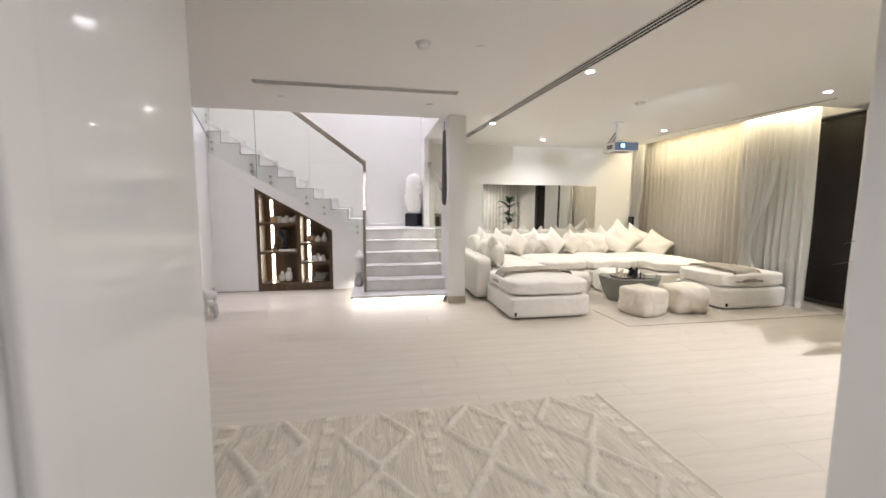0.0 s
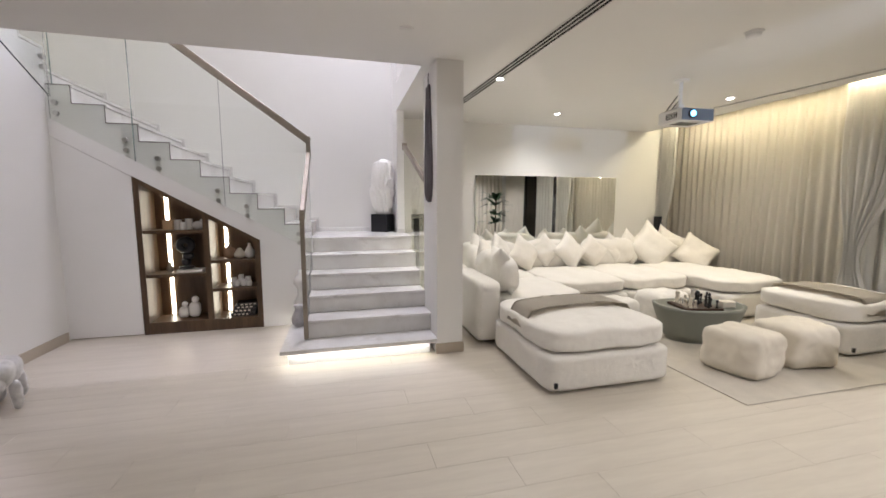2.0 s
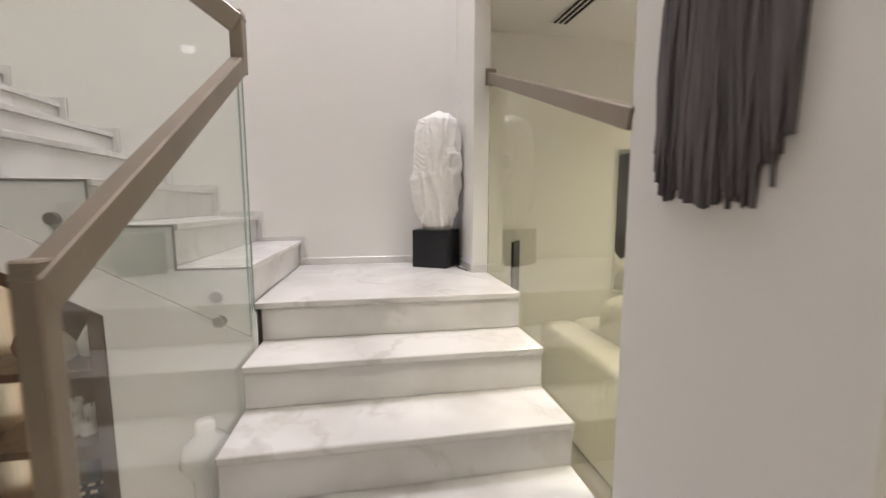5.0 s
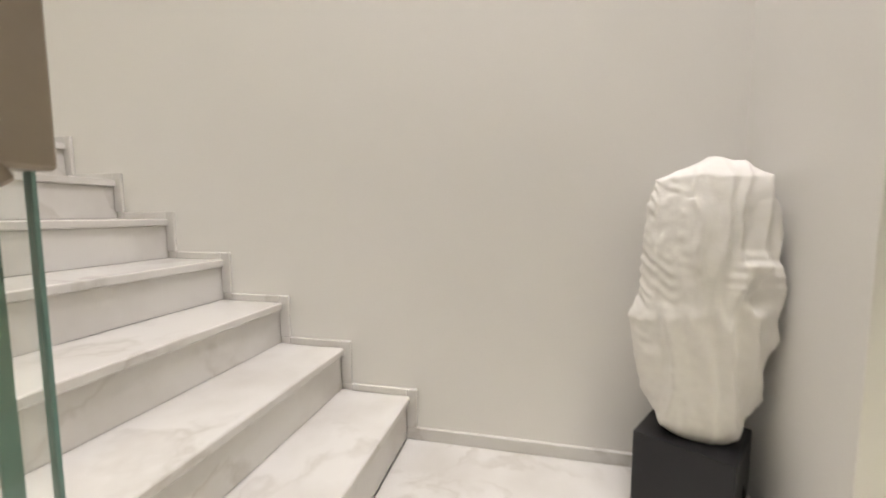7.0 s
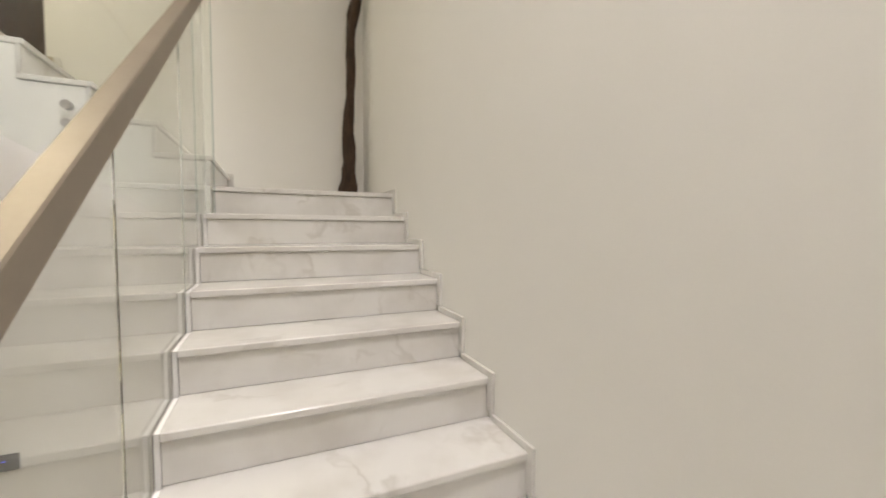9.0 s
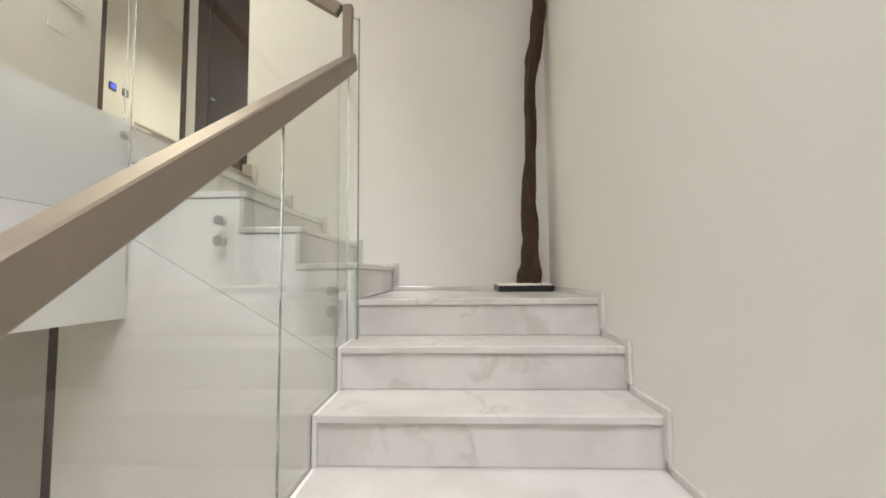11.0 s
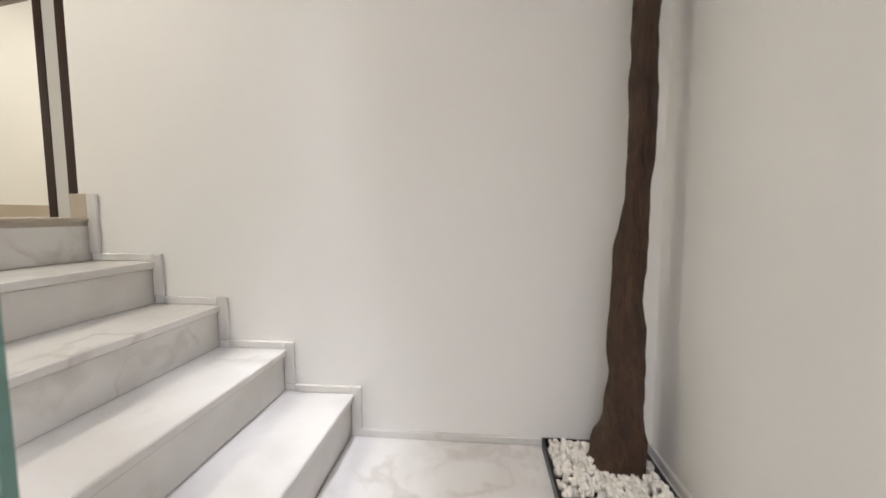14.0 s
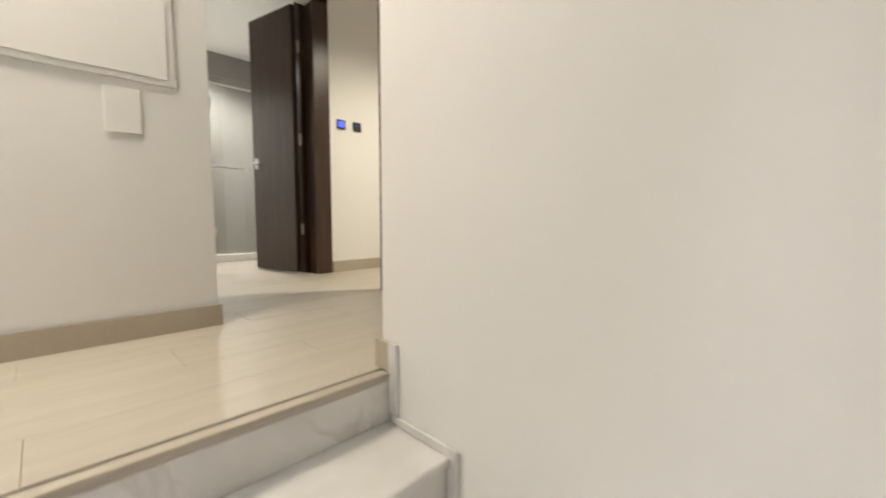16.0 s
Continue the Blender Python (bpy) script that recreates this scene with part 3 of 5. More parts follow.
# floating plinth with a light strip under it
plinth = thing("stair_plinth", (0, 0, 0), "floating white marble plinth step lit from beneath", "plinth", kind="structure")
ob = part("plinth_slab", prism([(-0.208, -1.418), (W1 - 0.005, -1.418), (W1 - 0.005, -4 * G + 0.02), (0.0, -4 * G + 0.02), (0.0, YL - 0.045), (-0.208, YL - 0.045)], "z", P0 - 0.035, P0), MARBLE, plinth)
part("plinth_base", prism([(-0.15, -1.34), (W1 - 0.06, -1.34), (W1 - 0.06, -4 * G + 0.01), (0.0, -4 * G + 0.01), (0.0, YL - 0.045), (-0.15, YL - 0.045)], "z", 0.0, P0 - 0.035), PANEL, plinth)
b = box(-0.16, -1.385, P0 - 0.047, W1 - 0.06, -1.36, P0 - 0.037)
bx(b, -0.185, -1.385, P0 - 0.047, -0.165, YL - 0.06, P0 - 0.037)
part("light_strip", b, LED_SOFT, plinth, "glowing warm white light strip")

# side wall under the second flight with its niche
SL = (1.714 - 1.018) / (1.777 - 0.572)


def slant(x):
    return 1.018 + (-0.572 - x) * SL


def zig(x0, x1):
    """The underside of the treads between two places, from x0 down to x1."""
    out = []
    for k in range(1, 11):
        xr = X20 - (k - 1) * G
        if x1 < xr < x0:
            out += [(xr, Z1 + (k - 1) * R - 0.006), (xr, Z1 + k * R - 0.006)]
    return out


Y0, Y1 = YL - 0.016, YL - 0.001
setting("wall_under_stair_end", prism([(0.0, 0), (0.0, Z1 - 0.035)] + zig(0.0, -0.572) + [(-0.572, Z1 + 2 * R - 0.006), (-0.572, 0)], "y", Y0, Y1), PANEL, "white side wall under the stair beside the niche", "wall")
setting("wall_under_stair_top", prism([(-0.572, slant(-0.572)), (-0.572, Z1 + 2 * R - 0.006)] + zig(-0.572, XS) + [(XS - 0.02, Z1 + 9 * R - 0.006), (XS - 0.02, slant(XS - 0.02))], "y", Y0, Y1), PANEL, "white stepped stringer under the stair flight", "wall")
# raised grey strips draw the dark joint line, no gap is cut
b = bmesh.new()
for k in range(1, 10):
    xr = X20 - (k - 1) * G
    bx(b, xr, Y0 - 0.003, Z1 + (k - 1) * R - 0.016, xr + 0.010, Y0 - 0.0005, Z1 + k * R - 0.006)
    bx(b, max(XS + 0.002, xr - G + 0.010), Y0 - 0.003, Z1 + k * R - 0.016, xr, Y0 - 0.0005, Z1 + k * R - 0.006)
setting("trim", b, GREYTILE, "thin grey strip drawing the dark joint along the stepped stringer", "trim")
setting("cupboard_panel", prism([(-1.781, 0.012), (-1.781, slant(-1.781) - 0.008), (XS - 0.02, slant(XS - 0.02) - 0.008), (XS - 0.02, 0.012)], "y", Y0 - 0.003, Y1), PANEL, "flush white cupboard door with a slanted top under the stair", "cupboard door")

# ---- glass balustrades ----


def pane(bm, parent, label="", material=GLASS):
    ob = part("glass_pane", bm, material, parent, label)
    ob.visible_shadow = False
    return ob


def standoff(parent, x, y, z, nx, ny):
    """A round steel glass fixing whose axis points along (nx, ny)."""
    n = Vector((nx, ny, 0))
    c = Vector((x, y, z))
    part("glass_fixing", rod(c - n * 0.02, c + n * 0.022, 0.024, 20), STEEL, parent)


YG = YL - 0.022                          # glass beside the second flight
XG = XS + 0.035                          # glass beside the third flight
RS = R / G
rail1 = thing("glass_balustrade", (0, 0, 0), "clear glass balustrade with a bronze handrail beside the lower flight", "balustrade", kind="structure")
pane(prism([(-1.10, P0), (-1.10, 1.33), (-0.06, 1.99), (-0.06, P0 + 0.1)], "x", -0.022, -0.008), rail1)
part("handrail", bar((-0.01, -1.12, 1.315), (-0.01, -0.10, 1.981), 0.045, 0.068), BRONZE, rail1)
part("post", box(-0.032, -1.135, P0, 0.008, -1.095, 1.37, 0.004, 1), BRONZE, rail1)
part("post", box(-0.034, -0.107, 1.962, 0.014, -0.052, 2.19, 0.004, 1), BRONZE, rail1)

rail2 = thing("glass_balustrade", (0, 0, 0), "clear glass balustrade with a bronze handrail beside the long flight", "balustrade", kind="structure")


def low2(x):
    return 1.0 + (-0.2 - x) * 0.569


def top2(x):
    return 2.11 - x * 0.731


for xa, xb in ((-0.03, -0.90), (-0.906, -1.72), (-1.726, XS + 0.033)):
    pane(prism([(xa, low2(xa)), (xa, top2(xa)), (xb, top2(xb)), (xb, low2(xb))], "y", YG - 0.014, YG), rail2)
part("handrail", bar((0.0, YG - 0.005, 2.135), (-2.47, YG - 0.005, 2.135 + 2.47 * 0.731), 0.055, 0.075), BRONZE, rail2)
for sx, sz in ((-2.37, 2.42), (-1.80, 2.08), (-1.52, 1.90), (-0.97, 1.57), (-0.69, 1.40), (-0.15, 1.08)):
    standoff(rail2, sx, YG, sz, 0, -1)
    standoff(rail2, sx + 0.005, YG, sz - 0.105, 0, -1)

rail3 = thing("glass_balustrade", (0, 0, 0), "clear glass balustrade with a bronze handrail beside the upper flight", "balustrade", kind="structure")
Z30 = 2.12 + 2.47 * 0.731


def low3(y):
    return 2.46 + (YL - y) * 0.585


def top3(y):
    return Z30 + 0.2 + (YL - y) * RS


for ya, yb in ((YL + 0.022, VOID - 0.01),):
    pane(prism([(ya, low3(ya)), (ya, top3(ya)), (yb, top3(yb)), (yb, low3(yb))], "x", XG, XG + 0.014), rail3)
part("handrail", bar((XG + 0.007, YL - 0.07, Z30 + 0.235), (XG + 0.007, VOID, Z30 + 0.235 + (YL - 0.07 - VOID) * RS), 0.045, 0.06), BRONZE, rail3)
part("post", box(XG - 0.015, YG - 0.03, Z30 - 0.02, XG + 0.03, YG + 0.015, Z30 + 0.26, 0.004, 1), BRONZE, rail3)
for sy, sz in ((-0.16, 2.825), (-0.69, 3.155), (-1.02, 3.37)):
    standoff(rail3, XG + 0.014, sy, sz, 1, 0)
    standoff(rail3, XG + 0.014, sy, sz - 0.095, 1, 0)

rail4 = thing("glass_balustrade", (0, 0, 0), "clear glass balustrade along the upper floor edge", "balustrade", kind="structure")
for xa, xb in ((XS + 0.06, -1.25), (-1.245, 0.0), (0.005, 1.19)):
    pane(box(xa, VOID + 0.035, 3.17, xb, VOID + 0.049, Z3 + 0.95), rail4)
part("handrail", bar((XS + 0.05, VOID + 0.04, Z3 + 0.98), (1.19, VOID + 0.04, Z3 + 0.98), 0.045, 0.06), BRONZE, rail4)
for sx in (-2.365, -1.6, -1.0, -0.3, 0.3, 0.9):
    standoff(rail4, sx, VOID + 0.049, 3.56, 0, 1)
    standoff(rail4, sx, VOID + 0.049, 3.345, 0, 1)

rail5 = thing("glass_balustrade", (0, 0, 0), "clear glass panel and bronze handrail between pillar and landing wall", "balustrade", kind="structure")
pane(prism([(-0.798, 0.25), (-0.798, 1.66), (0.584, 2.19), (0.584, 0.25)], "x", 1.196, 1.21), rail5, "faintly yellow tinted glass", GLASS_WARM)
part("handrail", bar((1.203, -0.80, 1.683), (1.203, 0.60, 2.215), 0.045, 0.062), BRONZE, rail5)
part("end_plate", box(1.17, 0.575, 2.165, 1.236, 0.60, 2.262, 0.003, 1), BRONZE, rail5)

# green polished glass edges
for par_, q in ((rail1, (-0.0225, -0.0625, P0 + 0.1, -0.0075, -0.0585, 1.97)), (rail2, (-0.030, YG - 0.0145, 0.93, -0.026, YG + 0.0005, 2.13)),
                (rail3, (XG - 0.0005, YL + 0.022, 2.45, XG + 0.0145, YL + 0.025, Z30 + 0.2)), (rail2, (-1.7245, YG - 0.0145, low2(-1.72) + 0.01, -1.7215, YG + 0.0005, top2(-1.72) - 0.01))):
    e = part("glass_edge", box(*q), GLASS_EDGE, par_, "green polished glass edge")
    e.visible_shadow = False

# ---- niche shelf ----
NX0, NX1 = -1.777, -0.572
niche = thing("display_niche", (0, 0, 0), "walnut display niche with lit shelves under the stair", "shelf", kind="")
ND = 0.36
YF = Y0 - 0.006
part("side_panel", prism([(NX0, 0), (NX0, slant(NX0)), (NX0 + 0.055, slant(NX0 + 0.055)), (NX0 + 0.055, 0)], "y", YF, YF + ND), WALNUT, niche)
part("side_panel", prism([(NX1 - 0.055, 0), (NX1 - 0.055, slant(NX1 - 0.055)), (NX1, slant(NX1)), (NX1, 0)], "y", YF, YF + ND), WALNUT, niche)
part("top_panel", prism([(NX0 + 0.055, slant(NX0 + 0.055) - 0.05), (NX0 + 0.055, slant(NX0 + 0.055)), (NX1 - 0.055, slant(NX1 - 0.055)), (NX1 - 0.055, slant(NX1 - 0.055) - 0.05)], "y", YF, YF + ND), WALNUT, niche)
part("plinth_board", box(NX0 + 0.055, YF + 0.002, 0, NX1 - 0.055, YF + ND, 0.13, 0.002), WALNUT, niche)
part("back_panel", prism([(NX0 + 0.055, 0.13), (NX0 + 0.055, slant(NX0 + 0.055) - 0.05), (NX1 - 0.055, slant(NX1 - 0.055) - 0.05), (NX1 - 0.055, 0.13)], "y", YF + ND - 0.02, YF + ND), WALNUT, niche)
XM = -1.115
part("divider", prism([(XM - 0.03, 0.13), (XM - 0.03, slant(XM - 0.03) - 0.05), (XM + 0.03, slant(XM + 0.03) - 0.05), (XM + 0.03, 0.13)], "y", YF + 0.004, YF + ND - 0.02), WALNUT, niche)
SHELF_L = (0.66, 1.14)
SHELF_R = (0.48, 0.80)
for z in SHELF_L:
    part("shelf_board", box(NX0 + 0.055, YF + 0.006, z - 0.035, XM - 0.03, YF + ND - 0.02, z, 0.002), WALNUT, niche)
for z in SHELF_R:
    part("shelf_board", box(XM + 0.03, YF + 0.006, z - 0.035, NX1 - 0.055, YF + ND - 0.02, z, 0.002), WALNUT, niche)
# upright light strips at the left back of every bay
for x, zs in ((NX0 + 0.16, (0.13,) + SHELF_L + (slant(NX0 + 0.16) - 0.01,)), (XM + 0.10, (0.13,) + SHELF_R + (slant(XM + 0.10) - 0.01,))):
    for z0, z1 in zip(zs, zs[1:]):
        part("light_strip", box(x, YF + ND - 0.032, z0 + 0.01, x + 0.032, YF + ND - 0.021, z1 - 0.05), LED_WARM, niche, "glowing warm light strip")

# ---- living room furniture ----


def seat_unit(name, x, y, sx, sy, label, back=None, height=0.33, cushion=0.17, seed=1, rz=0, group="sectional sofa units"):
    """A low upholstered base with a loose seat cushion; back is a tuple of sides that carry a back."""
    t = thing(name, (x, y, 0), label, "sofa", group, rz=rz)
    part("base", soft_box(sx, sy, height - 0.03, 16, 0, 0.004, seed, 10), LINEN, t).location = (0, 0, 0.018)
    part("tag", box(-sx / 2 + 0.05, -sy / 2 - 0.006, 0.06, -sx / 2 + 0.075, -sy / 2 + 0.012, 0.10, 0.001), BLACK, t, "small black fabric tag")
    # black recessed block stands in for the shadow gap under the unit
    part("plinth", box(-sx / 2 + 0.08, -sy / 2 + 0.08, 0, sx / 2 - 0.08, sy / 2 - 0.08, 0.035), BLACK_MATT, t)
    part("seat_cushion", soft_box(sx * 0.99, sy * 0.99, cushion, 7, 0.035, 0.018, seed + 3, 22, 4.0), LINEN, t).location = (0, 0, height - 0.01)
    for side in back or ():
        if side == "w":
            more = 0.24 if "n" in back else 0
            part("back", soft_box(0.24, sy + more, 0.62, 12, 0, 0.004, seed, 10), LINEN, t).location = (-sx / 2 - 0.12, more / 2, 0.03)
            part("back_cushion", soft_box(0.26, sy * 0.96, 0.44, 3.2, 0, 0.03, seed + 9, 14, 3.0), LINEN, t).location = (-sx / 2 + 0.13, 0, height + 0.13)
        if side == "n":
            part("back", soft_box(sx, 0.24, 0.62, 12, 0, 0.004, seed, 10), LINEN, t).location = (0, sy / 2 + 0.12, 0.03)
            part("back_cushion", soft_box(sx * 0.96, 0.26, 0.44, 3.2, 0, 0.03, seed + 9, 14, 3.0), LINEN, t).location = (0, sy / 2 - 0.13, height + 0.13)
    return t


otto = seat_unit("sofa_ottoman", 2.325, -1.88, 1.09, 1.12, "white linen sofa ottoman with a taupe throw across it", seed=2, group="", height=0.31, cushion=0.19)
seat_unit("sofa_unit", 2.37, -0.80, 0.98, 1.02, "white linen corner sofa unit with a low back", ("w",), seed=3)
seat_unit("sofa_unit", 2.37, 0.12, 0.98, 0.82, "white linen corner sofa unit with a low back", ("w", "n"), seed=4)
seat_unit("sofa_unit", 3.36, -0.13, 0.98, 1.30, "white linen sofa unit with a low back", ("n",), seed=5)
seat_unit("sofa_unit", 4.35, -0.13, 0.98, 1.30, "white linen sofa unit with a low back", ("n",), seed=6)
seat_unit("sofa_chaise", 5.36, -0.36, 1.02, 1.76, "white linen chaise unit of the sectional sofa", ("n",), seed=7)
seat_unit("sofa_ottoman", 5.35, -2.02, 1.06, 0.90, "white linen ottoman with a taupe throw beside the curtains", seed=8, group="", height=0.32, cushion=0.2)


def throw(x, y, sx, sy, top, label, seed, rz=0):
    """A cloth strip laid over an ottoman along y, hanging a little over both ends."""
    bm = bmesh.new()
    n, k = 30, 8
    grid = []
    for i in range(n + 1):
        u = 2 * i / n - 1
        row = []
        for j in range(k + 1):
            v = 2 * j / k - 1
            px, drop = u * (sx / 2 + 0.015), 0.0
            if abs(u) > 0.86:
                drop = ((abs(u) - 0.86) / 0.14) ** 1.5 * 0.13
            z = top + 0.044 * max(0, 1 - u ** 4) - drop + 0.006 * noise.noise(Vector((u * 5, v * 3, seed)))
            row.append(bm.verts.new((px, v * sy / 2 + 0.03 * math.sin(2.2 * u + seed), z)))
        grid.append(row)
    for i in range(n):
        for j in range(k):
            bm.faces.new((grid[i][j], grid[i + 1][j], grid[i + 1][j + 1], grid[i][j + 1]))
    bmesh.ops.solidify(bm, geom=bm.faces[:], thickness=0.012)
    ob = tagged(obj("throw", bm, THROW, True), label, "throw")
    ob.matrix_basis = pose(x, y, 0, 0, 0, rz)
    return ob


throw(2.325, -1.82, 1.06, 0.36, 0.515, "taupe throw laid over the white ottoman", 1.0)
throw(5.22, -2.02, 0.88, 0.44, 0.522, "taupe throw laid over the far ottoman", 2.0, 90)

# scatter pillows: x, y, height of centre, size, turn, lean, roll
PILLOWS = [
    (2.00, -1.02, 0.80, 0.56, 78, 14, 4), (2.06, -0.42, 0.80, 0.50, 70, 16, 40), (2.12, 0.06, 0.82, 0.52, 52, 16, 48),
    (2.52, 0.30, 0.80, 0.50, 25, 18, 44), (2.90, 0.30, 0.78, 0.50, 8, 20, 38), (3.24, 0.32, 0.82, 0.44, -10, 14, 47),
    (3.62, 0.26, 0.80, 0.52, 10, 22, 50), (4.05, 0.32, 0.78, 0.46, -6, 14, 40), (4.42, 0.36, 0.80, 0.44, 12, 14, 45),
    (5.10, 0.30, 0.83, 0.72, -10, 20, 46), (5.78, 0.10, 0.72, 0.62, -24, 28, 38), (4.78, 0.40, 0.80, 0.52, 6, 10, 40), (5.52, 0.42, 0.84, 0.56, -8, 10, 30),
]
for i, (x, y, z, s, turn, lean, roll) in enumerate(PILLOWS):
    ob = tagged(obj("scatter_pillow", pillow(s * 0.92, 0.19, i), LINEN_B if i % 3 == 1 else LINEN, True), "plump ivory linen scatter pillow on the sofa", "pillow", "scatter pillows")
    ob.matrix_basis = pose(x, y, z - 0.07, 0, 0, turn) @ pose(0, 0, 0, -lean) @ pose(0, 0, 0, 0, roll)


def pouf(x, y, sx, sy, sz, seed, rz=0, cloth=POUF):
    t = thing("pouf", (x, y, 0), ("cream" if cloth is POUF else "white linen") + " fabric pouf with a crumpled cover", "pouf", "poufs round the table", rz=rz)
    part("cover", soft_box(sx, sy, sz, 6, 0.02, 0.022, seed, 18, 5.0), cloth, t)
    part("piping", lathe([(0.012, 0), (0.012, 0.004)], 12), cloth, t).location = (0, 0, sz + 0.012)
    return t


pouf(3.63, -2.40, 0.47, 0.47, 0.36, 11, 10)
pouf(4.28, -2.36, 0.49, 0.47, 0.36, 12, -6)
pouf(3.25, -1.20, 0.48, 0.44, 0.37, 13, 4, LINEN)
pouf(4.10, -1.02, 0.52, 0.44, 0.37, 14, 4, LINEN)

# boat-shaped coffee table
table = thing("coffee_table", (3.95, -1.66, 0), "grey-green stone coffee table shaped like a boat", "table", rz=-14)


def boat(rim, base, h, n=40, top=False):
    bm = bmesh.new()
    rings = []
    for i, s in enumerate((0.0, 0.25, 0.5, 0.75, 0.93, 1.0)):
        ring = []
        for k in range(n):
            a = 2 * math.pi * k / n
            ex = base[0] + (rim[0] - base[0]) * s ** 0.7
            ey = base[1] + (rim[1] - base[1]) * s ** 0.7
            c, d = math.cos(a), math.sin(a)
            px = math.copysign(abs(c) ** 0.75, c) * ex
            py = math.copysign(abs(d) ** 0.9, d) * ey
            ring.append(bm.verts.new((px, py, s * h + 0.015 * s * abs(c) ** 3)))
        rings.append(ring)
    for r0, r1 in zip(rings, rings[1:]):
        for k in range(n):
            bm.faces.new((r0[k], r0[(k + 1) % n], r1[(k + 1) % n], r1[k]))
    inner = [bm.verts.new((v.co.x * 0.93, v.co.y * 0.9, v.co.z)) for v in rings[-1]]
    floor_ = [bm.verts.new((v.co.x * 0.92, v.co.y * 0.88, h - 0.03)) for v in rings[-1]]
    for k in range(n):
        bm.faces.new((rings[-1][k], rings[-1][(k + 1) % n], inner[(k + 1) % n], inner[k]))
        bm.faces.new((inner[k], inner[(k + 1) % n], floor_[(k + 1) % n], floor_[k]))
    bm.faces.new(floor_)
    bm.faces.new(rings[0][::-1])
    return bm


part("body", boat((0.45, 0.29), (0.29, 0.18), 0.37), SAGE, table, smooth=True)

# ---- rugs ----
rug = tagged(obj("area_rug", box(3.08, -2.90, 0.002, 6.3, 0.8, 0.009, 0.003), RUG_B), "thin grey-beige rug under the coffee table", "rug")

# ---- mirror, curtains ----
mirror = thing("wall_mirror", (3.705, 1.10, 0.74), "large frameless wall mirror behind the sofa", "mirror")
part("glass", box(-1.295, -0.022, 0.0, 1.295, 0, 1.15, 0.003), MIRROR, mirror)


def curtain(x, y0, y1, z0, z1, material, label, waves=22, depth=0.05, seed=0, pinch=None):
    """A pleated hanging along y. pinch: (height, place, width) of a tie-back."""
    bm = bmesh.new()
    n, m_ = waves * 8, 24
    grid = []
    for i in range(n + 1):
        u = i / n
        row = []
        for j in range(m_ + 1):
            v = j / m_
            z = z0 + (z1 - z0) * v
            w = u + 0.012 * noise.noise(Vector((u * waves * 0.5, v * 1.5, seed)))
            y = y0 + (y1 - y0) * w
            if pinch:
                k = math.exp(-((z - pinch[0]) / 0.62) ** 2)
                y = y + (pinch[1] + (u - 0.5) * pinch[2] - y) * k
            d = depth * (0.7 + 0.5 * noise.noise(Vector((u * 9, seed, 0)))) * (0.6 + 0.4 * (1 - v))
            px = x + d * math.sin(2 * math.pi * u * waves + 0.6 * math.sin(3 * v + u * 11))
            row.append(bm.verts.new((px, y, z)))
        grid.append(row)
    for i in range(n):
        for j in range(m_):
            bm.faces.new((grid[i][j], grid[i + 1][j], grid[i + 1][j + 1], grid[i][j + 1]))
    bmesh.ops.solidify(bm, geom=bm.faces[:], thickness=0.004)
    return tagged(obj("curtain", bm, material, True), label, "curtain", "curtains")


curtain(6.12, -2.0, 1.05, 0.01, HC + 0.12, CURTAIN, "full-length cream pleated curtain lit from above", 26, 0.045, 1)
curtain(5.98, -2.60, -1.75, 0.01, HC + 0.10, SHEER, "white pleated curtain tied back beside the window", 7, 0.05, 2)
curtain(5.82, -2.24, -1.64, 0.01, HC + 0.10, SHEER, "white sheer curtain drawn together by a tie-back", 7, 0.045, 3, (0.85, -1.84, 0.13))
curtain(5.88, 0.70, 1.03, 0.01, HC + 0.10, SHEER, "white sheer curtain drawn together in the corner", 6, 0.03, 4, (0.85, 0.95, 0.11))
# out of direct view: added so the mirror shows a narrower dark gap
curtain(6.12, -4.0, -3.0, 0.01, HC - 0.01, SHEER, "white pleated curtain added to lighten the mirror's view of the window", 6, 0.045, 8)
curtain(6.15, -6.4, -4.9, 0.01, HC - 0.01, CURTAIN, "full-length cream pleated curtain beyond the dark window", 14, 0.045, 5)
south = curtain(-0.0, -3.6, 0.0, 0.01, HC - 0.01, CURTAIN, "full-length cream pleated curtain on the end wall of the living room", 25, 0.045, 6)
south.matrix_basis = pose(2.45, -6.5, 0, 0, 0, 90)
cove = tagged(obj("cove_light_strip", box(5.66, -2.7, HC + 0.06, 5.70, 1.06, HC + 0.08), LED_COVE), "hidden warm light strip in the curtain cove", "light strip")

# ---- stair ornaments ----
ped = tagged(obj("pedestal", box(-0.125, -0.125, 0, 0.125, 0.125, 0.253, 0.003), BLACK), "black lacquered cube pedestal on the half landing", "pedestal")
ped.matrix_basis = pose(0.922, 0.91, Z1, 0, 0, -32)


cord_line = bpy.data.curves.new("pedestal_cord", "CURVE")
cord_line.dimensions, cord_line.bevel_depth, cord_line.bevel_resolution = "3D", 0.004, 2
sp = cord_line.splines.new("BEZIER")
CORD = ((1.035, 0.865, 0.14), (1.045, 0.80, 0.012), (1.06, 0.70, 0.006), (1.075, 0.615, 0.006))
sp.bezier_points.add(len(CORD) - 1)
for p, (x, y, z) in zip(sp.bezier_points, CORD):
    p.co, p.handle_left_type, p.handle_right_type = (x, y, Z1 + z), "AUTO", "AUTO"
cord_line.materials.append(BLACK_MATT)
tagged(new("power_cord", cord_line), "thin black power cord lying beside the pedestal", "cord")


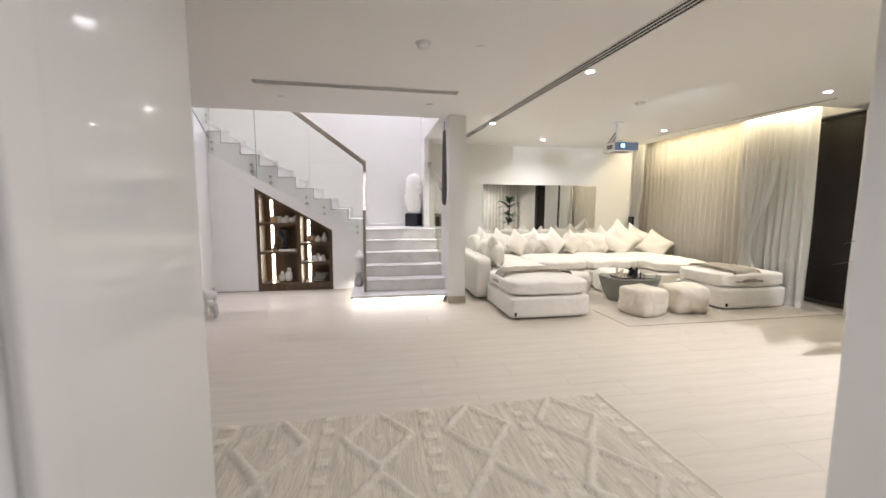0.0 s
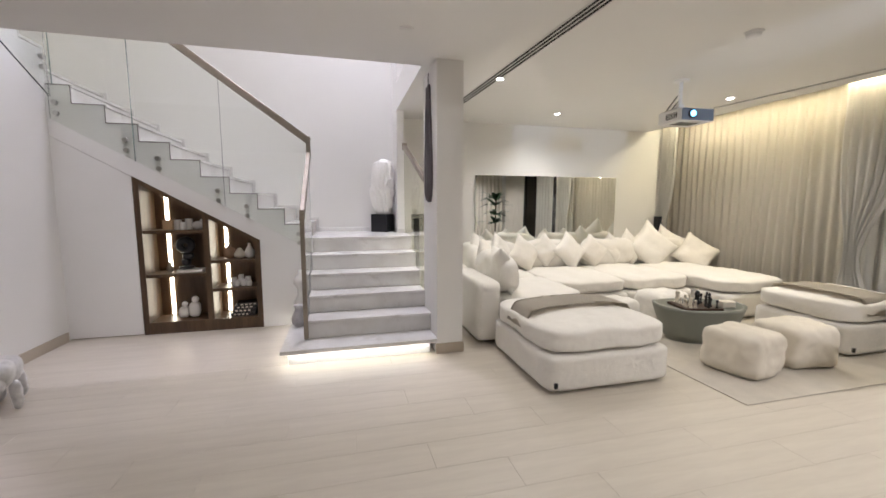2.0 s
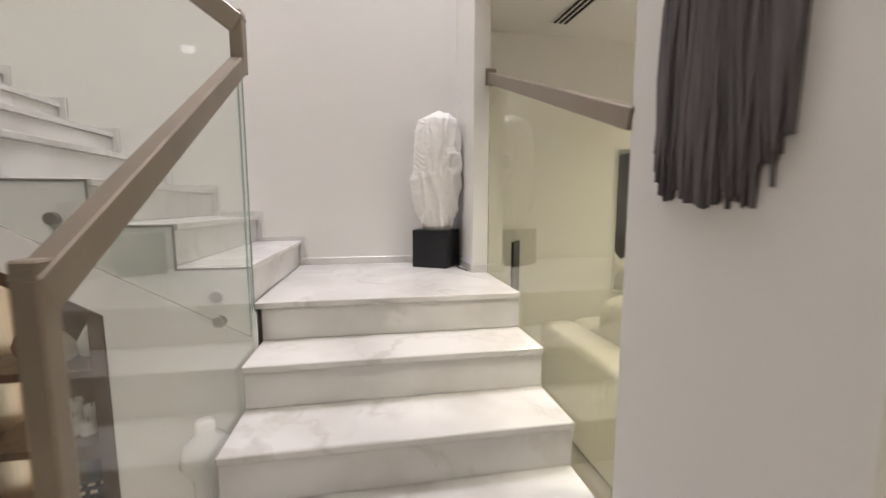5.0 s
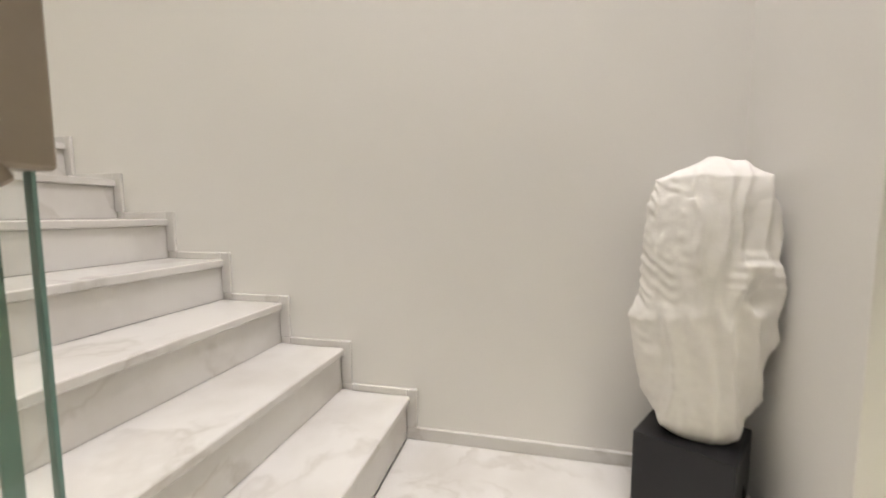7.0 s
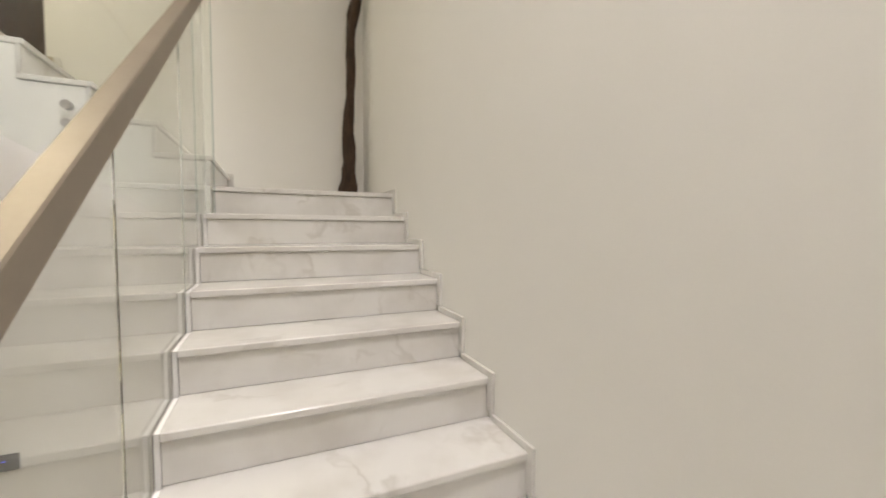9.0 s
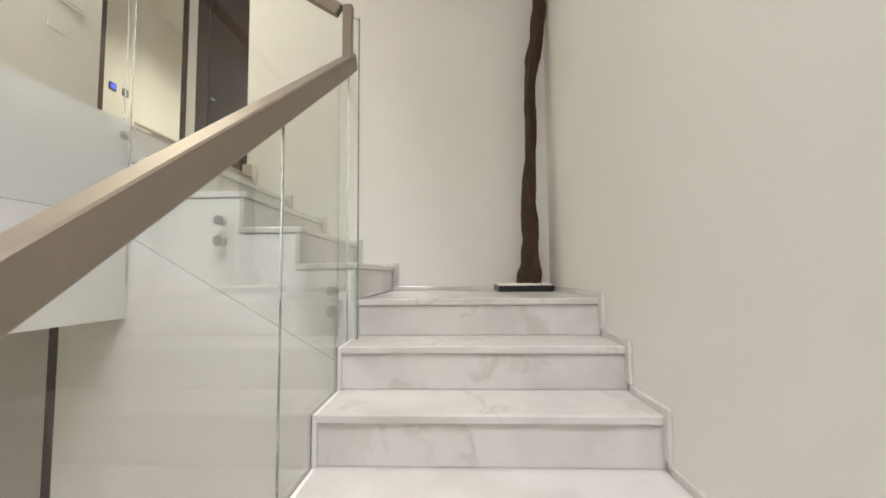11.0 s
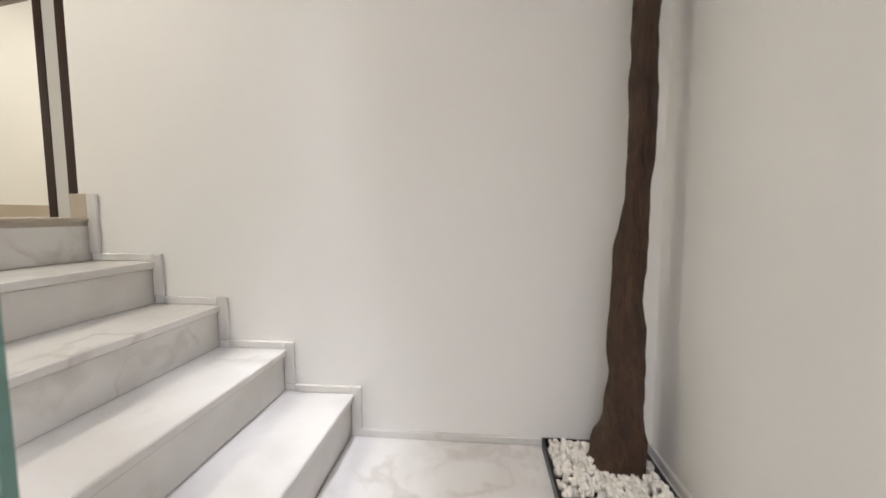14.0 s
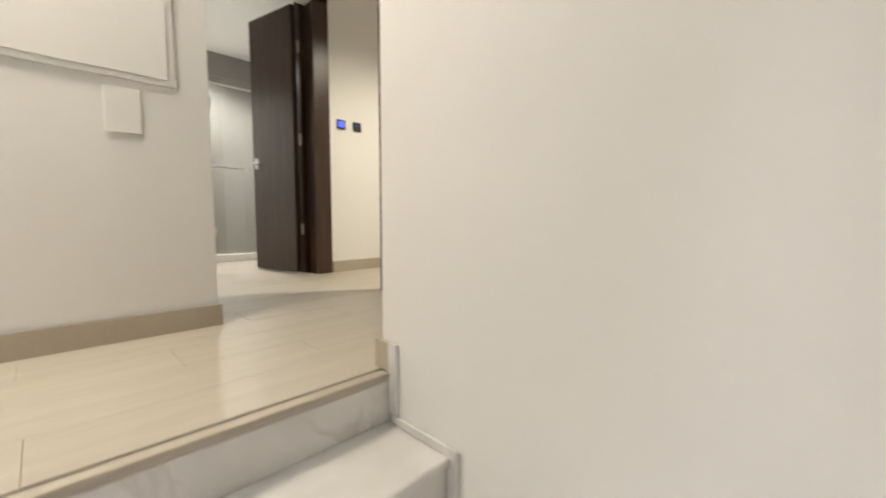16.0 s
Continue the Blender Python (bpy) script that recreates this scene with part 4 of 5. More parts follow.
def draped_torso(h=0.79, seg=150, rows=190):
    """A headless draped figure, lofted between two uneven side lines, with cloth folds pressed into it."""
    bm = bmesh.new()
    rings = []
    key = [(0.0, -0.072, 0.09, 0.07), (0.03, -0.095, 0.105, 0.085), (0.15, -0.132, 0.135, 0.10), (0.30, -0.158, 0.15, 0.108), (0.45, -0.163, 0.166, 0.11),
           (0.53, -0.154, 0.163, 0.108), (0.70, -0.152, 0.163, 0.105), (0.84, -0.148, 0.16, 0.095), (0.93, -0.128, 0.138, 0.08), (0.965, -0.072, 0.10, 0.06), (1.0, 0.0, 0.055, 0.025)]
    for i in range(rows + 1):
        v = i / rows
        for (a, la, ra, da), (b_, lb, rb, db) in zip(key, key[1:]):
            if a <= v <= b_:
                s = (v - a) / (b_ - a)
                lo, hi, d = la + (lb - la) * s, ra + (rb - ra) * s, da + (db - da) * s
                break
        mid, w = (lo + hi) / 2, (hi - lo) / 2
        ring = []
        for k in range(seg):
            a = 2 * math.pi * k / seg
            c, n_ = math.cos(a), math.sin(a)
            px, py = math.copysign(abs(c) ** 0.82, c) * w, math.copysign(abs(n_) ** 0.82, n_) * d
            u = (px + mid) / 0.16
            big = noise.noise(Vector((u * 1.6, v * 2.2, 3 + n_)))
            # long falls below the hips, gathered towards one knee
            fall = 1 - abs(math.sin(u * (7 + 3 * v) + (v - 0.2) * 5 + 2.0 * big))
            # fine gathers on the chest, parting from the neck
            chest = 1 - abs(math.sin((u - 0.15) * (17 - 8 * v) + 1.6 * noise.noise(Vector((u * 3, v * 7, 8)))))
            # cloth bunched over the shoulder at one side
            ruffle = math.sin(v * 150 - 34 * (u + 0.35) ** 2 + 2.5 * noise.noise(Vector((u * 4, v * 9, 1))))
            up = min(1, max(0, (v - 0.42) / 0.08))
            sash = math.exp(-((v - 0.47 - 0.05 * u) / 0.022) ** 2) * (1 if u < 0.2 else 0.3)
            left = min(1, max(0, (-u - 0.15) / 0.3)) * min(1, v * 4)
            f = 0.017 * fall * (1 - up) + 0.012 * chest * up * (1 - left) + 0.0034 * ruffle * max(0, 0.25 + noise.noise(Vector((u * 5, v * 6, 5)))) * max(up, 0.5) * left + 0.004 * sash
            f += 0.012 * big + 0.004 * noise.noise(Vector((u * 9, v * 22, 9)))
            # broken arm stump low on one side
            if n_ < 0:
                q = math.hypot((u - 0.66) / 0.30, (v - 0.56) / 0.10)
                f += 0.018 * math.exp(-((q - 0.8) / 0.35) ** 2) + 0.0018 * math.sin(v * 170) * math.exp(-((q - 1.0) / 0.4) ** 2) * (1 if v > 0.56 else 0) - 0.016 * math.exp(-(math.hypot((u - 0.62) / 0.22, (v - 0.52) / 0.045)) ** 2)
            f *= min(1, v * 14 + 0.2) * min(1, (1 - v) * 12 + 0.1)
            k2 = 1 + f / max(0.05, math.hypot(px, py))
            chip = 0.012 * noise.noise(Vector((px * 22, py * 22, v * 9))) * (1 if v > 0.86 else 0)
            ring.append(bm.verts.new((mid + px * k2, py * k2, v * h + chip)))
        rings.append(ring)
    for r0, r1 in zip(rings, rings[1:]):
        for k in range(seg):
            bm.faces.new((r0[k], r0[(k + 1) % seg], r1[(k + 1) % seg], r1[k]))
    bm.faces.new(rings[0][::-1])
    bm.faces.new(rings[-1])
    return bm


statue = tagged(obj("statue", draped_torso(), PLASTER, True), "white plaster draped torso on a black cube", "statue")
statue.matrix_basis = pose(0.925, 0.915, Z1 + 0.253, 0, 0, -12)

# tree trunk in its pebble tray
tray = thing("trunk_tray", (-3.365, 0.87, Z2), "shallow black tray filled with white pebbles", "planter tray")
part("base", box(-0.165, -0.18, 0, 0.165, 0.18, 0.008), BLACK, tray)
for q in ((-0.165, -0.18, 0.165, -0.172), (-0.165, 0.172, 0.165, 0.18), (0.157, -0.172, 0.165, 0.172), (-0.165, -0.172, -0.157, 0.172)):
    part("rim", box(q[0], q[1], 0.008, q[2], q[3], 0.040), BLACK, tray)
rng = random.Random(5)
b = bmesh.new()
for i in range(640):
    b2 = bmesh.new()
    bmesh.ops.create_icosphere(b2, subdivisions=1, radius=1.0)
    s = rng.uniform(0.008, 0.015)
    m_ = Matrix.Translation((rng.uniform(-0.148, 0.148), rng.uniform(-0.163, 0.163), 0.022 + rng.uniform(0, 0.020))) @ Euler([rng.uniform(0, 6) for _ in range(3)]).to_matrix().to_4x4() @ Matrix.Diagonal((s * 1.4, s, s * 0.75, 1))
    bmesh.ops.transform(b2, matrix=m_, verts=b2.verts)
    merge(b, b2)
tagged(part("pebble_bed", b, PEBBLE, tray, "loose white pebbles", True), kind="stuff")


def trunk_mesh(h, seg=28, rows=110):
    bm = bmesh.new()
    rings = []
    for i in range(rows + 1):
        v = i / rows
        z = v * h
        rad = 0.042 + 0.045 * math.exp(-z / 0.22) + 0.006 * math.sin(z * 4.1)
        cx = 0.02 * math.sin(z * 2.3) + 0.012 * math.sin(z * 5.3 + 1)
        cy = 0.016 * math.sin(z * 3.6 + 0.4) + 0.010 * math.sin(z * 7.1) + 0.059 * z + 0.030
        ring = []
        for k in range(seg):
            a = 2 * math.pi * k / seg
            d = Vector((math.cos(a), math.sin(a), 0))
            rr = rad * (1 + 0.42 * noise.noise(Vector((d.x * 1.2, d.y * 1.2, z * 5.0))) + 0.17 * noise.noise(Vector((d.x * 5, d.y * 5, z * 13))))
            ring.append(bm.verts.new((cx + d.x * rr, cy + d.y * rr, z)))
        rings.append(ring)
    for r0, r1 in zip(rings, rings[1:]):
        for k in range(seg):
            bm.faces.new((r0[k], r0[(k + 1) % seg], r1[(k + 1) % seg], r1[k]))
    bm.faces.new(rings[0][::-1])
    bm.faces.new(rings[-1])
    return bm


trunk = tagged(obj("tree_trunk", trunk_mesh(TOP - Z2 - 0.02), BARK, True), "slender dark brown tree trunk standing in pebbles", "tree trunk")
trunk.matrix_basis = pose(-3.40, 0.865, Z2 + 0.01)

# dark textile on the pillar
hang = thing("textile_hanging", (1.188, -1.07, 1.42), "dark charcoal fringed textile hanging on the pillar", "wall hanging")
part("cord", rod((-0.01, 0.0, 1.13), (-0.005, 0.0, 1.25), 0.004), BLACK, hang)
part("hanging_rod", rod((-0.012, -0.075, 1.12), (-0.012, 0.075, 1.12), 0.008), BLACK, hang)
rng = random.Random(9)
b = bmesh.new()
for i in range(120):
    y = -0.2 + 0.4 * rng.random()
    edge = abs(y) / 0.2
    z0 = 0.02 + 0.10 * edge * rng.random() + 0.08 * rng.random() * rng.random() + (0.06 if edge > 0.8 else 0)
    w = rng.uniform(0.008, 0.02)
    d = rng.uniform(0.004, 0.02)
    b2 = bmesh.new()
    segs = 6
    lo = [((y * 0.8 + 0.012 * math.sin(j * 1.1 + i)) * (1 - 0.62 * (j / segs) ** 1.5), z0 + (1.12 - z0) * j / segs) for j in range(segs + 1)]
    prev = None
    for (yy, zz) in lo:
        t = w * (0.35 if zz == lo[0][1] else 1)
        ring = [b2.verts.new((-d, yy - t / 2, zz)), b2.verts.new((-d, yy + t / 2, zz)), b2.verts.new((0.0, yy + t / 2, zz)), b2.verts.new((0.0, yy - t / 2, zz))]
        if prev:
            for k in range(4):
                b2.faces.new((prev[k], prev[(k + 1) % 4], ring[(k + 1) % 4], ring[k]))
        prev = ring
    merge(b, b2)
tagged(part("fringe", b, FURDARK, hang, "ragged charcoal fibre strands"), kind="stuff")

# ---- switches and wall fittings ----


def plate(name, place, normal, label, lit=False, size=0.086, category="switch", group=""):
    """A square wall plate; normal is one of x, y: the way it faces."""
    t = thing(name, place, label, category, group, rz={"x": 90, "y": 180, "-y": 0}[normal])
    part("cover", box(-size / 2, -0.012, -size / 2, size / 2, 0, size / 2, 0.003), SWITCH, t)
    if lit:
        part("display", box(-size * 0.34, -0.0145, -size * 0.3, size * 0.34, -0.0125, size * 0.3), BLUE_LED, t, "blue glowing display")
    else:
        part("rocker", box(-size * 0.3, -0.016, -size * 0.3, size * 0.3, -0.0125, size * 0.3, 0.002), SWITCH, t)
        part("indicator", box(-size * 0.22, -0.0172, size * 0.10, -size * 0.05, -0.0162, size * 0.15), BLUE_LED, t, "small blue indicator")
    return t


for y in (-1.225, -1.12, -1.015):
    plate("light_switch", (XS, y, 1.30), "x", "graphite square light switch on the white wall", group="three switches in a row")
plate("thermostat", (-3.49, -1.5, 1.28), "-y", "graphite thermostat with a blue display", True, 0.09, "thermostat")
plate("thermostat", (-4.73, -3.40, Z3 + 1.36), "y", "graphite thermostat with a blue display", True, 0.085, "thermostat")
plate("light_switch", (-4.90, -3.40, Z3 + 1.36), "y", "graphite light switch on the cream wall")
plate("light_switch", (-6.2, -4.27, 1.45), "x", "graphite light switch in the small side room")
epanel = thing("electrical_panel", (-2.85, -2.20, Z3 + 1.07), "flush white electrical panel cover on the upper wall", "panel", rz=180)
part("frame", box(-0.36, -0.012, 0, 0.34, 0, 0.75, 0.004), PAINT, epanel)
part("cover", box(-0.335, -0.016, 0.025, 0.315, -0.0125, 0.725, 0.003), PAINT, epanel)
plate2 = tagged(obj("blank_plate", box(-0.06, -0.008, -0.09, 0.06, 0, 0.09, 0.003), PAINT), "blank white cover plate under the electrical panel", "cover plate")
plate2.matrix_basis = pose(-3.005, -2.20, Z3 + 0.945, 0, 0, 180)

# upper doorways
ud = thing("door_2", (-4.54, -3.42, Z3), "dark wenge door frame with its leaf open to the upper bathroom", "door frame", kind="structure")
part("jamb", box(-0.07, -0.12, 0, 0.08, 0.035, 2.45, 0.004), DARKWOOD, ud)
part("head", box(-0.07, -0.12, 2.36, 1.24, 0.035, 2.45, 0.004), DARKWOOD, ud)
part("jamb_lining", box(-0.07, -0.21, 0, 0.125, -0.121, 2.45, 0.004), DARKWOOD, ud)
leaf = part("door_leaf", box(0.0, -0.62, 0.01, 0.045, 0, 2.35, 0.004), DARKWOOD, ud, "open wenge door leaf")
leaf.matrix_basis = pose(0.14, -0.16, 0, 0, 0, 12)
for z in (0.35, 1.15, 1.95):
    part("hinge", rod((0.128, -0.135, z), (0.128, -0.135, z + 0.1), 0.014), STEEL, ud)
b = rod((0.045, -0.56, 1.02), (0.10, -0.56, 1.02), 0.011)
merge(b, rod((0.092, -0.57, 1.02), (0.092, -0.44, 1.02), 0.009))
part("handle", b, STEEL, leaf)
part("rose", box(0.045, -0.585, 0.97, 0.052, -0.535, 1.07, 0.003), STEEL, leaf)
# wall at the far side of the upper hall, with its closed door
b = box(-4.52, -2.30, Z3, -4.40, -2.20, TOP)
bx(b, -4.52, -1.32, Z3, -4.40, -0.45, TOP)
bx(b, -4.52, -2.20, Z3 + 2.45, -4.40, -1.32, TOP)
setting("wall_upper_side", b, PAINT, "white wall with a dark door at the far side of the upper hall", "wall")
setting("trim_corner", box(-4.525, -2.36, Z3, -4.395, -2.30, Z3 + 2.45, 0.003), DARKWOOD, "dark wenge corner lining of the passage", "trim")
ud2 = thing("door_3", (-4.40, -1.76, Z3), "closed dark wenge door in its frame", "door", kind="structure")
part("jamb", box(-0.10, -0.44, 0, 0.012, -0.32, 2.45, 0.003), DARKWOOD, ud2)
part("jamb", box(-0.10, 0.32, 0, 0.012, 0.44, 2.45, 0.003), DARKWOOD, ud2)
part("head", box(-0.10, -0.32, 2.36, 0.012, 0.32, 2.45, 0.003), DARKWOOD, ud2)
leaf2 = part("door_leaf", box(-0.06, -0.315, 0.01, -0.015, 0.315, 2.355, 0.003), DARKWOOD, ud2)
part("handle", rod((-0.015, -0.26, 1.02), (0.03, -0.26, 1.02), 0.011), STEEL, leaf2)
shower = thing("shower_screen", (-4.2, -5.0, Z3), "frosted glass shower screen with steel fittings", "shower screen")
pane(box(-0.7, 0, 0.08, 0.75, 0.01, 2.05), shower)
part("kerb", box(-0.72, -0.05, 0, 0.8, 0.06, 0.08, 0.004), CERAMIC, shower)
part("rail", rod((-0.7, 0.02, 1.95), (0.75, 0.02, 1.95), 0.012), STEEL, shower)
part("rail", rod((-0.2, 0.05, 1.05), (0.25, 0.05, 1.05), 0.01), STEEL, shower)
for z in (0.3, 1.7):
    part("hinge", box(0.10, -0.01, z, 0.16, 0.025, z + 0.09, 0.003), STEEL, shower)

# ---- ceiling fittings ----


def downlight(x, y, lit):
    t = thing("downlight", (x, y, HC), "small round recessed ceiling downlight" + (" glowing warm white" if lit else ", with an unlit lens"), "downlight", "lower ceiling downlights")
    part("trim", lathe([(0.036, -0.001), (0.046, -0.006), (0.052, -0.004), (0.054, 0.0)], 28), CEIL, t, smooth=True)
    part("lens", lathe([(0.0335, -0.008), (0.034, -0.0015)], 28), LAMP_FACE if lit else CEIL, t)


for x, y in ((2.16, -3.4), (1.95, -1.0), (3.34, 0.25), (4.94, -1.0), (5.1, -3.3)):
    downlight(x, y, True)
for x, y in ((-0.92, -1.93), (0.84, -1.9), (0.98, -3.75)):
    downlight(x, y, False)
for x, y in ((0.52, -3.75), (3.37, -2.49)):
    t = thing("smoke_detector", (x, y, HC), "white round smoke detector on the ceiling", "smoke detector", "smoke detectors")
    part("base", lathe([(0.062, -0.012), (0.064, 0.0)], 28), CEIL, t)
    part("sensor", lathe([(0.02, -0.042), (0.045, -0.036), (0.052, -0.012)], 28), PANEL, t, smooth=True)


def linear_vent(p, q, width, slots, label):
    p, q = Vector((*p, HC)), Vector((*q, HC))
    t = thing("linear_vent", p, label, "air vent")
    t.matrix_basis = Matrix.Translation(p) @ pose(0, 0, 0, 0, 0, math.degrees(math.atan2(q.y - p.y, q.x - p.x)))
    n = (q - p).length
    part("backing", box(0, -width / 2, -0.003, n, width / 2, 0), BLACK_MATT, t)
    k = slots + 1
    for i in range(k):
        y = -width / 2 + width * i / (k - 1)
        part("slat", box(0, y - 0.005, -0.008, n, y + 0.005, -0.0035), CEIL, t)
    return t


linear_vent((-1.09, -2.49), (1.08, -2.46), 0.105, 3, "grey linear slot air vent in the ceiling")
linear_vent((1.78, 0.9), (2.14, -5.4), 0.115, 3, "long black linear slot air vent in the ceiling")
linear_vent((5.18, -0.5), (5.5, -3.1), 0.04, 1, "thin dark linear slot beside the curtain cove")
linear_vent((-4.2, -1.75), (-3.1, -1.75), 0.105, 3, "short linear slot air vent near the doorway")

# ---- projector ----
proj = thing("projector", (3.83, -1.46, 2.25), "white ceiling projector with a blue glowing lens", "projector", rz=-3)
part("body", box(-0.19, -0.16, 0, 0.19, 0.16, 0.13, 0.02, 3), PANEL, proj)
part("front", box(-0.184, -0.167, 0.008, 0.184, -0.159, 0.122, 0.004), mat("blue_grey_plastic", (0.16, 0.19, 0.24), 0.4), proj, "blue-grey front panel")
part("lens_ring", rod((-0.075, -0.155, 0.068), (-0.075, -0.185, 0.068), 0.044, 28), BLACK, proj)
part("lens", rod((-0.075, -0.184, 0.068), (-0.075, -0.1875, 0.068), 0.03, 24), LENS_GLOW, proj, "blue glowing lens")
for k in range(7):
    part("vent_slot", box(-0.1925, -0.10 + 0.022 * k, 0.035, -0.1885, -0.09 + 0.022 * k, 0.095), BLACK_MATT, proj)
part("vent_slot", box(-0.13, -0.08, -0.002, 0.10, 0.06, 0.002), SWITCH, proj)
part("control_ring", lathe([(0.022, 0.128), (0.02, 0.136)], 20), SWITCH, proj).location = (0.08, -0.06, 0)
part("mount_pole", rod((-0.03, 0.05, 0.20), (-0.03, 0.05, 0.44), 0.018), PANEL, proj)
part("mount_plate", lathe([(0.05, 0.0), (0.075, 0.004), (0.075, 0.014)], 24), PANEL, proj).location = (-0.03, 0.05, 0.435)
part("mount_hub", box(-0.06, 0.02, 0.175, 0.0, 0.08, 0.205, 0.004), PANEL, proj)
for dx, dy in ((-0.17, 0.13), (0.11, 0.13), (-0.17, -0.08), (0.11, -0.08)):
    part("mount_arm", rod((-0.03, 0.05, 0.185), (dx, dy, 0.128), 0.008), STEEL, proj)
part("cable", rod((-0.18, 0.15, 0.06), (-0.045, 0.07, 0.30), 0.006), BLACK, proj)
part("cable", rod((-0.14, 0.16, 0.05), (-0.02, 0.072, 0.26), 0.005), BLACK, proj)

# ---- speaker, plant ----
spk = thing("tower_speaker", (5.86, 0.99, 0), "slim black tower speaker in the corner", "speaker")
part("cabinet", box(-0.05, -0.06, 0.02, 0.05, 0.06, 1.21, 0.006), BLACK, spk)
part("foot", box(-0.1, -0.1, 0, 0.1, 0.1, 0.02, 0.004), BLACK, spk)
# unidentified upright, turned and sized so its apparent width fits the camera's views
post = thing("slim_black_panel", (1.36, 0.50, 0), "thin black upright panel behind the stair glass, shaped to fit the view", "speaker", rz=56)
part("cabinet", box(-0.08, -0.008, 0.015, 0.08, 0.008, 1.23, 0.003), BLACK, post)
part("foot", box(-0.08, -0.08, 0, 0.08, 0.08, 0.015, 0.004), BLACK, post)
plant = thing("house_plant", (4.95, -4.4, 0), "green potted corn plant reflected in the mirror", "plant")
part("pot", lathe([(0.15, 0.0), (0.2, 0.4), (0.19, 0.4), (0.17, 0.36), (0.02, 0.36)], 24), BLACK, plant, smooth=True)
part("stem", rod((0, 0, 0.3), (0.02, 0, 1.6), 0.02), BARK, plant)
rng = random.Random(2)
for i in range(60):
    a, z = rng.uniform(0, 6.28), rng.choice((0.85, 1.1, 1.4, 1.55, 1.6))
    n, bm = 7, bmesh.new()
    L, el = rng.uniform(0.45, 0.68), rng.uniform(0.3, 1.0)
    rows = []
    for k in range(n + 1):
        s = k / n
        rr, zz = L * s * math.cos(el * (1 - s * 0.5)), z + L * s * math.sin(el) - 0.42 * s * s * L
        w = 0.062 * math.sin(math.pi * (0.08 + 0.92 * s)) + 0.002
        c, d = Vector((math.cos(a) * rr, math.sin(a) * rr, zz)), Vector((-math.sin(a), math.cos(a), 0))
        rows.append((bm.verts.new(c - d * w), bm.verts.new(c + d * w)))
    for r0, r1 in zip(rows, rows[1:]):
        bm.faces.new((r0[0], r0[1], r1[1], r1[0]))
    bmesh.ops.solidify(bm, geom=bm.faces[:], thickness=0.002)
    part("leaf", bm, LEAF, plant, smooth=True)

# ---- coffee table pieces ----
board = thing("chess_board", (3.93, -1.64, 0.34), "wooden chess board on the coffee table", "chess board", rz=-14)
part("board", box(-0.2, -0.16, 0, 0.2, 0.16, 0.025, 0.004), DARKWOOD, board)
rng = random.Random(3)
for i in range(24):
    h = rng.uniform(0.07, 0.14)
    side = -1 if i < 12 else 1
    bm = lathe([(0.016, 0), (0.017, 0.006), (0.009, 0.018), (0.007, h * 0.65), (0.012, h * 0.75), (0.011, h * 0.9), (0.003, h)], 12)
    ob = tagged(obj("chess_piece", bm, POUF if side < 0 else BLACK, True), "pale wooden chess piece on the board" if side < 0 else "black wooden chess piece on the board", "chess piece", "chess set")
    u, v = side * (0.06 + 0.045 * (i % 2) + rng.uniform(-0.01, 0.04)), -0.13 + 0.052 * ((i % 12) // 2) + rng.uniform(-0.008, 0.008)
    ob.matrix_basis = pose(3.93, -1.64, 0.365, 0, 0, -14) @ pose(u, v, 0)
cbox = tagged(obj("small_box", box(-0.07, -0.05, 0, 0.07, 0.05, 0.06, 0.006), POUF), "small pale box on the coffee table", "box")
cbox.matrix_basis = pose(4.25, -1.72, 0.345, 0, 0, -10)

# ---- niche ornaments ----
NY = YF + 0.17


def put(name, bm, material, x, z, label, category, y=None, rz=0, smooth=True, group=""):
    ob = tagged(obj(name, bm, material, smooth), label, category, group)
    ob.matrix_basis = pose(x, NY if y is None else y, z, 0, 0, rz)
    return ob


def candle(x, z, rad, h, y=None):
    t = thing("candle", (x, NY if y is None else y, z), "white pillar candle on the walnut shelf", "candle", "shelf candles")
    part("wax", lathe([(rad * 0.96, 0), (rad, 0.006), (rad, h - 0.006), (rad * 0.9, h), (rad * 0.2, h - 0.008)], 20), PLASTER, t, smooth=True)
    part("wick", rod((0, 0, h - 0.01), (0, 0, h + 0.012), 0.0016, 6), BLACK, t)


z = SHELF_L[1]
put("glass_candle", box(-0.05, -0.04, 0, 0.05, 0.04, 0.11, 0.006), mat("honey_wax", (0.55, 0.38, 0.22), 0.35), -1.53, z, "square honey-coloured candle on the shelf", "candle", smooth=False)
candle(-1.44, z, 0.036, 0.11)
candle(-1.37, z, 0.034, 0.085, NY - 0.05)
candle(-1.33, z, 0.036, 0.12)
bird = soft_box(0.12, 0.07, 0.09, 2.3, 0, 0.006, 2, 8)
for s in ((0.05, 0, 0.08, 0.05, 0.045, 0.05), (0.09, 0, 0.115, 0.10, 0.02, 0.03)):
    b2 = soft_box(s[3], s[4], s[5], 2.2, 0, 0, 1, 6)
    bmesh.ops.transform(b2, matrix=pose(s[0], s[1], s[2] - 0.01, 0, -15, 0), verts=b2.verts)
    merge(bird, b2)
put("bird_figure", bird, CERAMIC, -1.24, z, "white ceramic bird figure on the shelf", "figurine")
z = SHELF_L[0]
put("small_urn", lathe([(0.02, 0), (0.03, 0.01), (0.035, 0.05), (0.015, 0.08), (0.02, 0.10), (0.008, 0.12)], 18), BRONZE, -1.55, z, "small bronze urn on the shelf", "urn")
put("flat_book", box(-0.13, -0.09, 0, 0.13, 0.09, 0.03, 0.003), PLASTER, -1.33, z, "pale flat book under the sculpture", "book", smooth=False)
ring = bmesh.new()
